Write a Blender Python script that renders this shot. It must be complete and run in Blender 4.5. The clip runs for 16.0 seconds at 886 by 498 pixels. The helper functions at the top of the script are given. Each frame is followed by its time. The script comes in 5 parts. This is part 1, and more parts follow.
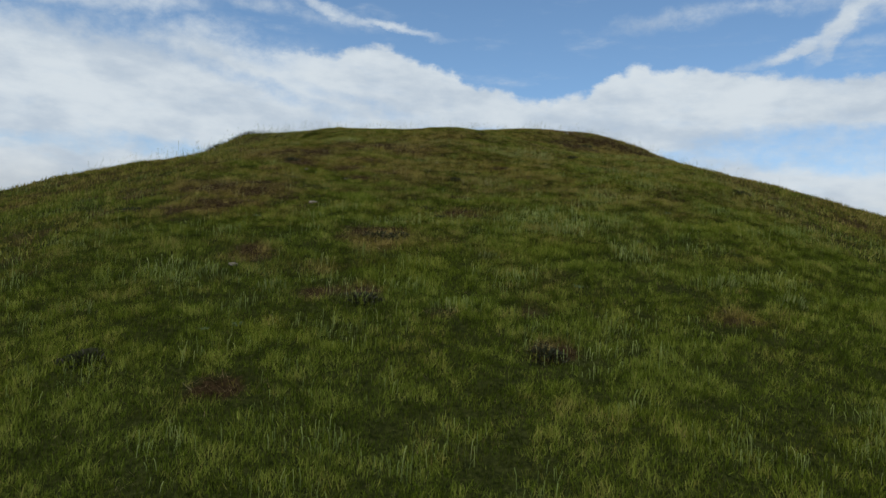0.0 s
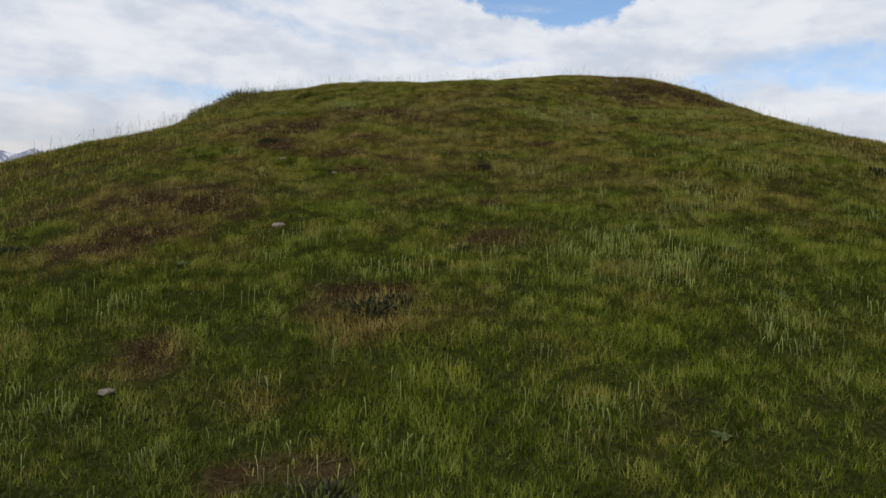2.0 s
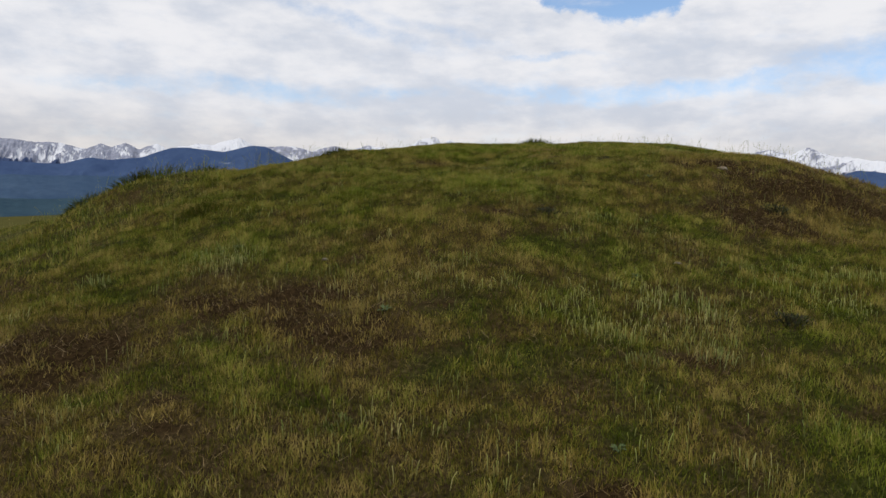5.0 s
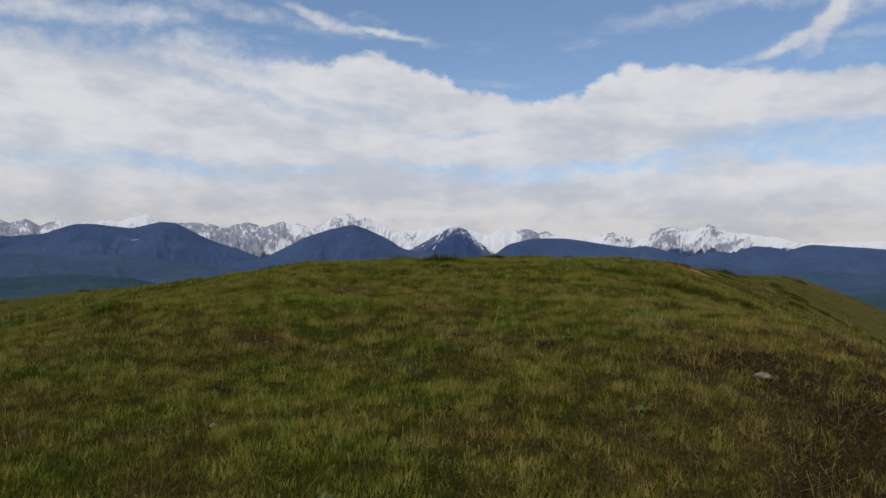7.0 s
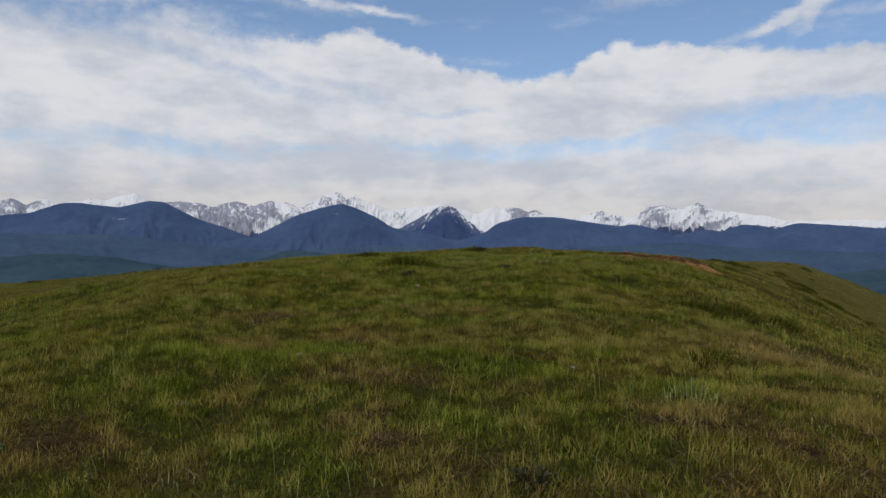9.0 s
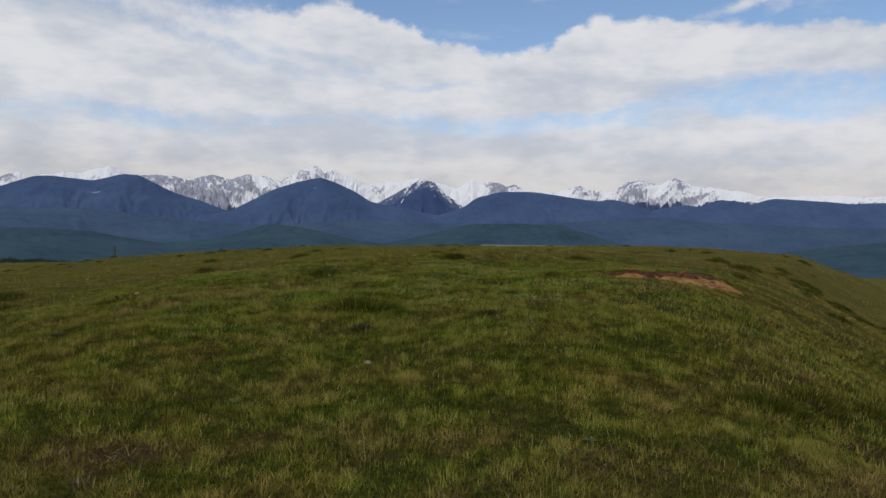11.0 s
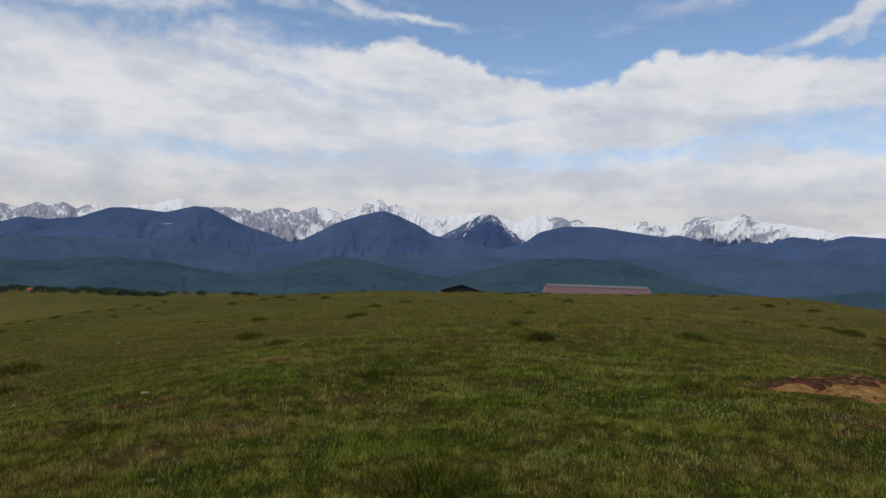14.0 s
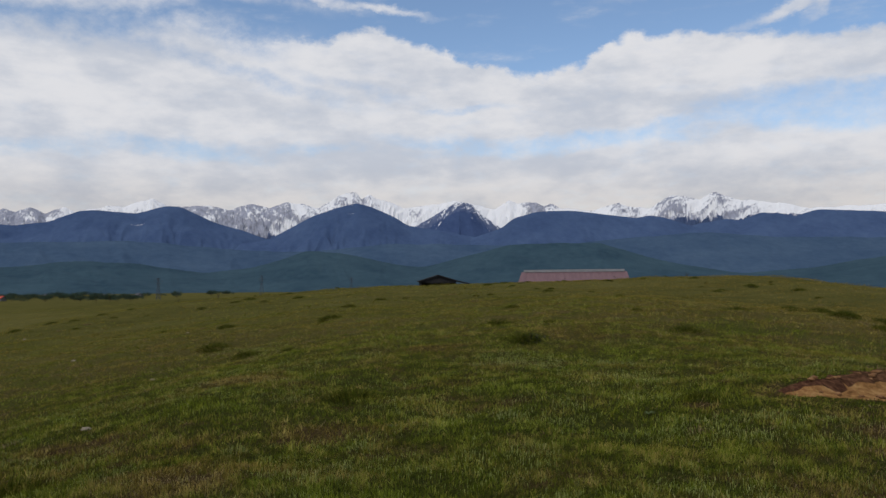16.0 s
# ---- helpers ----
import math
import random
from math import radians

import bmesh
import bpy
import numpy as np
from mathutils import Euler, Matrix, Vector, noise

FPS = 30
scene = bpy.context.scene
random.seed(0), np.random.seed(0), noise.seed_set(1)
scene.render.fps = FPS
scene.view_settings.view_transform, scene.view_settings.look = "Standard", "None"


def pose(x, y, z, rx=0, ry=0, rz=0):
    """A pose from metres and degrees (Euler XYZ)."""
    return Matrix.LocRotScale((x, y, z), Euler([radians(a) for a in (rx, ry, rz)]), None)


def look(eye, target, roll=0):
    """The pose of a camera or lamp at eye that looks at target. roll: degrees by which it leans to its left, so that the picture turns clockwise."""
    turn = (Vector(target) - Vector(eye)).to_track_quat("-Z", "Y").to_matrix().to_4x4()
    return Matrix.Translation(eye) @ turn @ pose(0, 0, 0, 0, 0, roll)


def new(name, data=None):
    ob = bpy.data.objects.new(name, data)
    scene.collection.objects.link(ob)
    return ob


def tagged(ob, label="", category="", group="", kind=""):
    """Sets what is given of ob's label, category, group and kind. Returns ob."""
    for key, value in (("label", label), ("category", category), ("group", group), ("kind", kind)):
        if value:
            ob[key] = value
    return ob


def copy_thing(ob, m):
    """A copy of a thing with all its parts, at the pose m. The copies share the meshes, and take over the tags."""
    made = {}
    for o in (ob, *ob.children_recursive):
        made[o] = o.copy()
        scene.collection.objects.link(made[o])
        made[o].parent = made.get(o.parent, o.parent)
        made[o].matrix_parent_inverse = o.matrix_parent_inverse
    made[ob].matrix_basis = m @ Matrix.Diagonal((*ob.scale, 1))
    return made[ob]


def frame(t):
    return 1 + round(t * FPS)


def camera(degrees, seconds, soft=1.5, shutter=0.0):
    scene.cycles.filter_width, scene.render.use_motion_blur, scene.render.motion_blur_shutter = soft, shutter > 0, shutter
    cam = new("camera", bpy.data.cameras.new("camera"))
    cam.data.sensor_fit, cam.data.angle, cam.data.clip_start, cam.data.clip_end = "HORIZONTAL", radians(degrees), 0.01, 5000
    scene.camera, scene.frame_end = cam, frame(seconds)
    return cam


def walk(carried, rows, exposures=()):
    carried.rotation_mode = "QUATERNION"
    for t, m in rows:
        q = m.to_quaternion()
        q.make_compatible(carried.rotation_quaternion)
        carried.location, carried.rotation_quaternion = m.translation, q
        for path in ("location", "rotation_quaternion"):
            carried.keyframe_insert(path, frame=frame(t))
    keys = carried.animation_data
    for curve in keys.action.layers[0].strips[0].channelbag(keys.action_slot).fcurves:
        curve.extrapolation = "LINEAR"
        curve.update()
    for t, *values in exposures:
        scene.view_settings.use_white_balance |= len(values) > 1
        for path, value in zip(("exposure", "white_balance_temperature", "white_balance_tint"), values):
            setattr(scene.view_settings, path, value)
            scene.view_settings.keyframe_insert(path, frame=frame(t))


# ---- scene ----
cam = camera(57.63, 16.0, soft=1.5)
# seconds, x, y, z, yaw, pitch, roll
ROWS = (
    (0.0, 0.000, 0.000, 0.000, -0.34, 3.81, 3.13),
    (0.5, -0.126, 0.430, 0.153, -1.54, 2.22, 2.59),
    (1.0, -0.024, 1.039, 0.312, -1.44, 0.39, 1.15),
    (1.5, -0.075, 1.654, 0.562, 1.19, 1.17, 1.49),
    (2.0, 0.002, 2.321, 0.810, 1.51, -0.93, 1.36),
    (2.5, 0.097, 3.007, 1.082, 2.23, -2.27, 1.33),
    (3.0, 0.190, 3.772, 1.328, 2.66, -3.50, 2.41),
    (3.5, 0.328, 4.545, 1.602, 3.41, -4.97, 1.75),
    (4.0, 0.371, 5.418, 1.884, 4.10, -4.84, 1.76),
    (4.5, 0.442, 6.244, 2.262, 4.47, -4.85, 1.44),
    (5.0, 0.402, 6.988, 2.594, 5.45, -1.41, 1.75),
    (5.2, 0.340, 7.306, 2.711, 5.59, -0.59, 2.12),
    (7.3, 0.590, 10.876, 3.582, -1.27, 4.29, 0.86),
    (7.5, 0.608, 11.055, 3.569, -1.57, 3.88, 0.71),
    (8.0, 0.743, 11.552, 3.713, -1.51, 2.96, 0.55),
    (8.5, 0.778, 12.057, 3.777, -1.27, 3.78, 1.35),
    (9.0, 0.861, 12.595, 3.962, -1.19, 2.64, 1.06),
    (9.5, 0.931, 13.177, 4.152, -0.82, 2.37, 1.02),
    (9.7, 0.909, 13.400, 4.191, -0.85, 1.98, 0.91),
    (11.8, 1.061, 15.431, 4.927, -3.49, 0.80, 1.42),
    (12.0, 1.036, 15.588, 4.986, -2.48, 1.14, 1.67),
    (12.5, 0.940, 15.992, 5.111, -0.11, 1.43, 1.96),
    (13.0, 0.929, 16.432, 5.155, 0.49, 3.27, 1.78),
    (13.5, 0.872, 16.872, 5.202, 1.26, 3.56, 2.11),
    (14.0, 0.793, 17.307, 5.279, 1.74, 3.13, 2.02),
    (14.5, 0.817, 17.789, 5.345, 1.89, 2.91, 1.93),
    (15.0, 0.781, 18.096, 5.383, -0.34, 2.71, 2.16),
    (15.5, 0.763, 18.210, 5.432, -1.60, 2.49, 0.40),
    (16.0, 0.790, 18.218, 5.453, 0.00, 2.40, -0.50),
)
# seconds, stops, kelvin, tint
EXPOSURES = ((0.0, -0.06, 6050, 3), (1.0, 0.03, 6150, 5), (1.6, 0.14, 6300, 8), (2.5, 0.16, 6450, 10), (3.5, 0.23, 6550, 10), (5.2, 0.19, 6550, 10), (7.3, -0.11, 6500, 10), (9.5, -0.05, 6500, 10), (16.0, -0.02, 6500, 10))
walk(cam, [(t, pose(x, y, z, 0, 0, yaw) @ pose(0, 0, 0, 90 + pitch) @ pose(0, 0, 0, 0, 0, roll))
           for t, x, y, z, yaw, pitch, roll in ROWS],
     EXPOSURES)

# ---- light ----
SUN_EL, SUN_AZ = 46.0, 215.0      # degrees above the horizon; degrees clockwise from +y


def mk_world():
    world = bpy.data.worlds.new("sky")
    scene.world = world
    world.use_nodes = True
    nt = world.node_tree
    nt.nodes.clear()
    n, ln = nt.nodes.new, nt.links.new

    def val(s, v):
        if isinstance(v, (int, float)):
            s.default_value = v
        else:
            ln(v, s)

    def op(kind, a, b=0.0, c=0.0, clamp=False):
        m = n("ShaderNodeMath")
        m.operation, m.use_clamp = kind, clamp
        for s, v in zip(m.inputs, (a, b, c)):
            val(s, v)
        return m.outputs[0]

    def ramp(v, lo, hi, a=0.0, b=1.0):
        m = n("ShaderNodeMapRange")
        m.interpolation_type = "SMOOTHSTEP"
        val(m.inputs[0], v)
        for s, x in zip(m.inputs[1:5], (lo, hi, a, b)):
            s.default_value = x
        return m.outputs[0]

    def ramp_linear(v, lo, hi):
        return op("DIVIDE", op("SUBTRACT", v, lo), hi - lo, clamp=True)

    def mixed(f, a, b):
        m = n("ShaderNodeMix")
        m.data_type = "RGBA"
        val(m.inputs[0], f)
        for s, x in ((m.inputs[6], a), (m.inputs[7], b)):
            if isinstance(x, tuple):
                s.default_value = (*x, 1)
            else:
                ln(x, s)
        return m.outputs[2]

    coord = n("ShaderNodeTexCoord").outputs["Generated"]
    sep = n("ShaderNodeSeparateXYZ")
    ln(coord, sep.inputs[0])
    az = op("MULTIPLY", op("ARCTAN2", sep.outputs[0], sep.outputs[1]), 57.2958)
    el = op("MULTIPLY", op("ARCSINE", sep.outputs[2]), 57.2958)
    flat = n("ShaderNodeCombineXYZ")
    ln(az, flat.inputs[0]), ln(el, flat.inputs[1])

    def noise_at(sx, sy, scale, detail, rough, seed):
        mp = n("ShaderNodeMapping")
        mp.inputs["Scale"].default_value = (sx, sy, 1)
        mp.inputs["Location"].default_value = (seed, seed * 0.7, seed * 1.3)
        ln(flat.outputs[0], mp.inputs[0])
        t = n("ShaderNodeTexNoise")
        t.inputs["Scale"].default_value, t.inputs["Detail"].default_value, t.inputs["Roughness"].default_value = scale, detail, rough
        ln(mp.outputs[0], t.inputs["Vector"])
        return t

    # the clouds' edges wander: a warped copy of the sky's degrees
    warp = noise_at(0.6, 1.0, 0.42, 8.0, 0.62, 3.0)
    sub = n("ShaderNodeVectorMath")
    sub.operation = "SUBTRACT"
    ln(warp.outputs["Color"], sub.inputs[0])
    sub.inputs[1].default_value = (0.5, 0.5, 0.5)
    mad = n("ShaderNodeVectorMath")
    mad.operation = "MULTIPLY_ADD"
    ln(sub.outputs[0], mad.inputs[0])
    mad.inputs[1].default_value = (4.2, 2.3, 0.0)
    ln(flat.outputs[0], mad.inputs[2])

    def blob(x, y, rx, ry, turn=0.0, soft=0.45, amount=1.0):
        mp = n("ShaderNodeMapping")
        mp.vector_type = "TEXTURE"
        mp.inputs["Location"].default_value = (x, y, 0)
        mp.inputs["Rotation"].default_value = (0, 0, radians(turn))
        mp.inputs["Scale"].default_value = (rx, ry, 1)
        ln(mad.outputs[0], mp.inputs[0])
        le = n("ShaderNodeVectorMath")
        le.operation = "LENGTH"
        ln(mp.outputs[0], le.inputs[0])
        return ramp(le.outputs["Value"], 1 - soft, 1 + soft, amount, 0.0)

    def union(blobs):
        out = blobs[0]
        for b in blobs[1:]:
            out = op("MAXIMUM", out, b)
        return out

    warped = n("ShaderNodeSeparateXYZ")
    ln(mad.outputs[0], warped.inputs[0])
    w_az, w_el = warped.outputs[0], warped.outputs[1]

    # the deck's upper edge: a height in degrees for every bearing, with billows on it
    edge = n("ShaderNodeValToRGB")
    stops = edge.color_ramp.elements
    marks = ((-34, 17.0), (-25, 16.5), (-17, 17.7), (-12.3, 16.5), (-7.3, 17.3), (-5.9, 17.7), (-2.6, 16.8), (0.2, 16.5), (1.9, 15.4), (6.8, 14.4), (10, 15.3), (12.2, 16.8), (13.6, 17.1), (15.3, 16.6), (21.5, 16.1), (31, 15.3))
    while len(stops) < len(marks):
        stops.new(0.5)
    for k, (a, e) in enumerate(marks):
        stops[k].position, v = (a + 40) / 80, (e - 10) / 10
        stops[k].color = (v, v, v, 1)
    ln(ramp_linear(w_az, -40, 40), edge.inputs[0])
    billow = noise_at(0.8, 1.0, 0.75, 7.0, 0.58, 17.0).outputs[0]
    over = op("SUBTRACT", op("ADD", op("MULTIPLY", edge.outputs[0], 10.0), op("MULTIPLY", op("SUBTRACT", billow, 0.5), 1.5)), op("SUBTRACT", w_el, 10.0))
    soft_deck, firm_deck = ramp(over, -1.5, 1.9), ramp(over, -0.22, 0.5)
    side = ramp(az, -15.0, -7.0)
    deck = op("ADD", op("MULTIPLY", soft_deck, op("SUBTRACT", 1.0, side)), op("MULTIPLY", firm_deck, side))

    # pale gaps low in the deck, and wisps high in the blue
    holes = union([
        blob(25.5, 11.2, 7.6, 1.45, -1, 0.4, 0.62), blob(20.3, 11.5, 3.6, 0.8, 12, 0.45, 0.55), blob(33.0, 11.4, 6.0, 1.2, 3, 0.5, 0.6),
        blob(9.5, 9.75, 8.6, 0.62, 3, 0.6, 0.55), blob(15.5, 10.5, 3.0, 0.5, 18, 0.6, 0.5), blob(1.5, 9.7, 5.0, 0.42, -4, 0.7, 0.42), blob(1.8, 12.15, 2.6, 0.24, 1, 0.8, 0.4),
        blob(-18.0, 9.2, 4.6, 0.55, -5, 0.8, 0.5), blob(-26.0, 9.0, 5.0, 0.5, 3, 0.8, 0.35), blob(-9.5, 9.3, 3.0, 0.35, 4, 0.8, 0.35), blob(-15.0, 14.6, 7.0, 0.45, -14, 0.9, 0.32),
        blob(-6.0, 13.6, 5.0, 0.4, -12, 0.9, 0.2),
    ])
    puffs = union([blob(-22.0, 18.4, 4.0, 0.7, 8, 0.8, 0.6), blob(-28.0, 18.3, 5.0, 0.9, 4, 0.8, 0.7), blob(-14.5, 19.7, 5.5, 0.5, -6, 0.9, 0.4), blob(-8.6, 19.8, 2.6, 0.42, -18, 0.8, 0.75), blob(-4.4, 18.95, 3.4, 0.22, -5, 0.9, 0.75),
                   blob(24.2, 17.55, 3.2, 0.36, 16, 0.7, 0.85), blob(27.0, 18.9, 2.6, 0.62, 44, 0.7, 0.95), blob(30.0, 20.4, 3.0, 0.9, 20, 0.8, 0.7), blob(16.0, 19.9, 3.6, 0.5, 8, 0.9, 0.4),
                   blob(23.0, 20.3, 4.0, 0.35, -4, 0.9, 0.35), blob(30.5, 17.9, 3.0, 0.35, 8, 0.9, 0.4)])
    wisp = noise_at(0.35, 1.5, 0.5, 6.0, 0.6, 11.0).outputs[0]
    thin = ramp(wisp, 0.52, 0.9, 0.0, 0.4)
    far_up = ramp(el, 24.0, 36.0, 0.0, 0.95)
    cover = op("MULTIPLY", deck, op("SUBTRACT", 1.0, holes))
    cover = op("MAXIMUM", op("MAXIMUM", op("MAXIMUM", cover, puffs), thin), far_up, clamp=True)
    curl = noise_at(0.7, 1.0, 1.3, 6.0, 0.6, 33.0).outputs[0]
    cover = op("ADD", cover, op("MULTIPLY", op("SUBTRACT", curl, 0.5), op("MULTIPLY", op("MULTIPLY", cover, op("SUBTRACT", 1.0, cover)), 4.5)), clamp=True)
    grain = noise_at(0.4, 1.0, 0.9, 8.0, 0.62, 7.0).outputs[0]
    cover = op("MULTIPLY", cover, ramp(grain, 0.25, 0.5, 0.88, 1.0), clamp=True)

    # shaded undersides in long soft bands, warmer and greyer low down
    body = noise_at(0.25, 0.9, 0.33, 4.0, 0.5, 21.0).outputs[0]
    puffy = noise_at(0.45, 1.0, 0.55, 7.0, 0.6, 41.0).outputs[0]
    lit = ramp(op("ADD", op("MULTIPLY", body, 0.5), op("MULTIPLY", puffy, 0.5)), 0.36, 0.62)
    low = ramp(el, 4.0, 9.5)
    high_c = mixed(lit, (0.53, 0.57, 0.65), (0.74, 0.745, 0.775))
    low_c = mixed(lit, (0.47, 0.48, 0.52), (0.66, 0.635, 0.625))
    cloud = mixed(low, low_c, high_c)

    sky = n("ShaderNodeTexSky")
    sky.sky_type = "NISHITA"
    sky.sun_disc = False
    sky.sun_elevation, sky.sun_rotation = radians(SUN_EL), radians(SUN_AZ)
    sky.air_density, sky.dust_density, sky.ozone_density, sky.altitude = 1.0, 0.3, 2.2, 600
    sky_bg, cloud_bg = n("ShaderNodeBackground"), n("ShaderNodeBackground")
    ln(sky.outputs[0], sky_bg.inputs[0])
    sky_bg.inputs[1].default_value = 0.13
    ln(cloud, cloud_bg.inputs[0])
    cloud_bg.inputs[1].default_value = 1.0
    both = n("ShaderNodeMixShader")
    ln(cover, both.inputs[0]), ln(sky_bg.outputs[0], both.inputs[1]), ln(cloud_bg.outputs[0], both.inputs[2])
    out = n("ShaderNodeOutputWorld")
    ln(both.outputs[0], out.inputs[0])


mk_world()
sun = new("sun", bpy.data.lights.new("sun", "SUN"))
sun.data.energy, sun.data.angle, sun.data.color = 1.5, radians(12), (1.0, 0.95, 0.86)
sun.matrix_world = look((0, 0, 0), (-math.sin(radians(SUN_AZ)) * math.cos(radians(SUN_EL)), -math.cos(radians(SUN_AZ)) * math.cos(radians(SUN_EL)), -math.sin(radians(SUN_EL))))


# ---- materials ----
class Mat:
    """A node material with a principled surface and short ways to wire it."""

    def __init__(self, name, rough=0.8, spec=0.3):
        self.m = bpy.data.materials.new(name)
        self.m.use_nodes = True
        self.t = self.m.node_tree
        self.p = self.t.nodes["Principled BSDF"]
        self.p.inputs["Roughness"].default_value = rough
        self.p.inputs["Specular IOR Level"].default_value = spec

    def node(self, kind):
        return self.t.nodes.new(kind)

    def wire(self, a, b):
        self.t.links.new(a, b)

    def noise(self, scale, detail=4.0, rough=0.55, stretch=None, slant=0.0):
        tex = self.node("ShaderNodeTexNoise")
        tex.inputs["Scale"].default_value, tex.inputs["Detail"].default_value, tex.inputs["Roughness"].default_value = scale, detail, rough
        at = self.node("ShaderNodeNewGeometry").outputs["Position"]
        if stretch:
            mp = self.node("ShaderNodeMapping")
            mp.inputs["Scale"].default_value = stretch
            turned = self.node("ShaderNodeVectorRotate")
            turned.rotation_type = "Y_AXIS"
            turned.inputs["Angle"].default_value = radians(slant)
            self.wire(at, turned.inputs["Vector"])
            self.wire(turned.outputs[0], mp.inputs[0])
            at = mp.outputs[0]
        self.wire(at, tex.inputs["Vector"])
        return tex.outputs[0]

    def attr(self, name):
        a = self.node("ShaderNodeAttribute")
        a.attribute_name = name
        return a.outputs["Fac"]

    def island(self):
        return self.node("ShaderNodeNewGeometry").outputs["Random Per Island"]

    def math(self, kind, a, b):
        m = self.node("ShaderNodeMath")
        m.operation = kind
        for s, v in zip(m.inputs, (a, b)):
            if isinstance(v, (int, float)):
                s.default_value = v
            else:
                self.wire(v, s)
        return m.outputs[0]

    def step(self, v, lo, hi, a=0.0, b=1.0):
        m = self.node("ShaderNodeMapRange")
        m.interpolation_type = "SMOOTHSTEP"
        self.wire(v, m.inputs[0])
        for s, x in zip(m.inputs[1:5], (lo, hi, a, b)):
            s.default_value = x
        return m.outputs[0]

    def ramp(self, v, stops):
        r = self.node("ShaderNodeValToRGB")
        e = r.color_ramp.elements
        while len(e) < len(stops):
            e.new(0.5)
        for s, (p, c) in zip(e, stops):
            s.position, s.color = p, (*c, 1)
        self.wire(v, r.inputs[0])
        return r.outputs[0]

    def mix(self, f, a, b, blend="MIX"):
        m = self.node("ShaderNodeMix")
        m.data_type, m.blend_type = "RGBA", blend
        for s, x in ((m.inputs[0], f), (m.inputs[6], a), (m.inputs[7], b)):
            if isinstance(x, tuple):
                s.default_value = (*x, 1)
            elif isinstance(x, (int, float)):
                s.default_value = x
            else:
                self.wire(x, s)
        return m.outputs[2]

    def color(self, c):
        if isinstance(c, tuple):
            self.p.inputs["Base Color"].default_value = (*c, 1)
        else:
            self.wire(c, self.p.inputs["Base Color"])
        return self

    def bump(self, h, strength=0.5, dist=0.02):
        b = self.node("ShaderNodeBump")
        b.inputs["Strength"].default_value, b.inputs["Distance"].default_value = strength, dist
        self.wire(h, b.inputs["Height"])
        self.wire(b.outputs[0], self.p.inputs["Normal"])
        return self

    def thin_leaf(self, color, amount=0.35):
        """Lets light through, as a blade of grass does."""
        tr, mx = self.node("ShaderNodeBsdfTranslucent"), self.node("ShaderNodeMixShader")
        self.wire(color, tr.inputs[0])
        mx.inputs[0].default_value = amount
        out = self.t.nodes["Material Output"]
        self.wire(self.p.outputs[0], mx.inputs[1]), self.wire(tr.outputs[0], mx.inputs[2]), self.wire(mx.outputs[0], out.inputs[0])
        return self


def mk_ground_mat():
    m = Mat("turf_soil", 1.0, 0.0)
    fine, mid = m.noise(38, 5, 0.65), m.noise(6, 5, 0.6)
    green = m.ramp(fine, [(0.3, (0.010, 0.012, 0.004)), (0.55, (0.040, 0.044, 0.011)), (0.8, (0.10, 0.098, 0.027))])
    thatch = m.ramp(fine, [(0.3, (0.014, 0.010, 0.005)), (0.55, (0.060, 0.042, 0.018)), (0.8, (0.15, 0.112, 0.05))])
    soil = m.ramp(fine, [(0.3, (0.009, 0.006, 0.003)), (0.6, (0.046, 0.029, 0.013)), (0.85, (0.115, 0.076, 0.038))])
    wall = m.ramp(m.noise(16, 5, 0.7, (1, 1, 0.3)), [(0.3, (0.022, 0.011, 0.008)), (0.5, (0.070, 0.031, 0.019)), (0.7, (0.16, 0.080, 0.045))])
    silt = m.ramp(m.math("ADD", m.math("MULTIPLY", mid, 0.55), m.math("MULTIPLY", m.noise(26, 5, 0.7, (1, 0.5, 1)), 0.45)), [(0.34, (0.10, 0.046, 0.018)), (0.5, (0.26, 0.135, 0.052)), (0.66, (0.42, 0.26, 0.115))])
    clay = m.mix(m.step(m.math("ADD", m.attr("torn"), m.math("MULTIPLY", m.math("SUBTRACT", mid, 0.5), 0.6)), 0.35, 0.6), silt, wall)
    dry = m.math("ADD", m.attr("dry"), m.math("MULTIPLY", m.math("SUBTRACT", mid, 0.5), 0.9))
    c = m.mix(m.step(dry, 0.25, 0.75), green, thatch)
    c = m.mix(m.step(m.math("ADD", m.attr("bare"), m.math("MULTIPLY", m.math("SUBTRACT", fine, 0.5), 0.6)), 0.35, 0.7), c, soil)
    c = m.mix(m.step(m.math("ADD", m.attr("clay"), m.math("MULTIPLY", m.math("SUBTRACT", mid, 0.5), 0.5)), 0.4, 0.65), c, clay)
    field = m.ramp(m.math("ADD", m.math("MULTIPLY", m.noise(0.05, 5, 0.6), 0.5), m.math("MULTIPLY", m.noise(0.9, 5, 0.65, (0.7, 1.2, 1)), 0.5)), [(0.33, (0.050, 0.052, 0.015)), (0.5, (0.092, 0.086, 0.026)), (0.67, (0.135, 0.118, 0.044))])
    c = m.mix(m.math("MULTIPLY", m.attr("field"), 0.85), c, field)
    m.color(c).bump(fine, 0.9, 0.03)
    return m.m


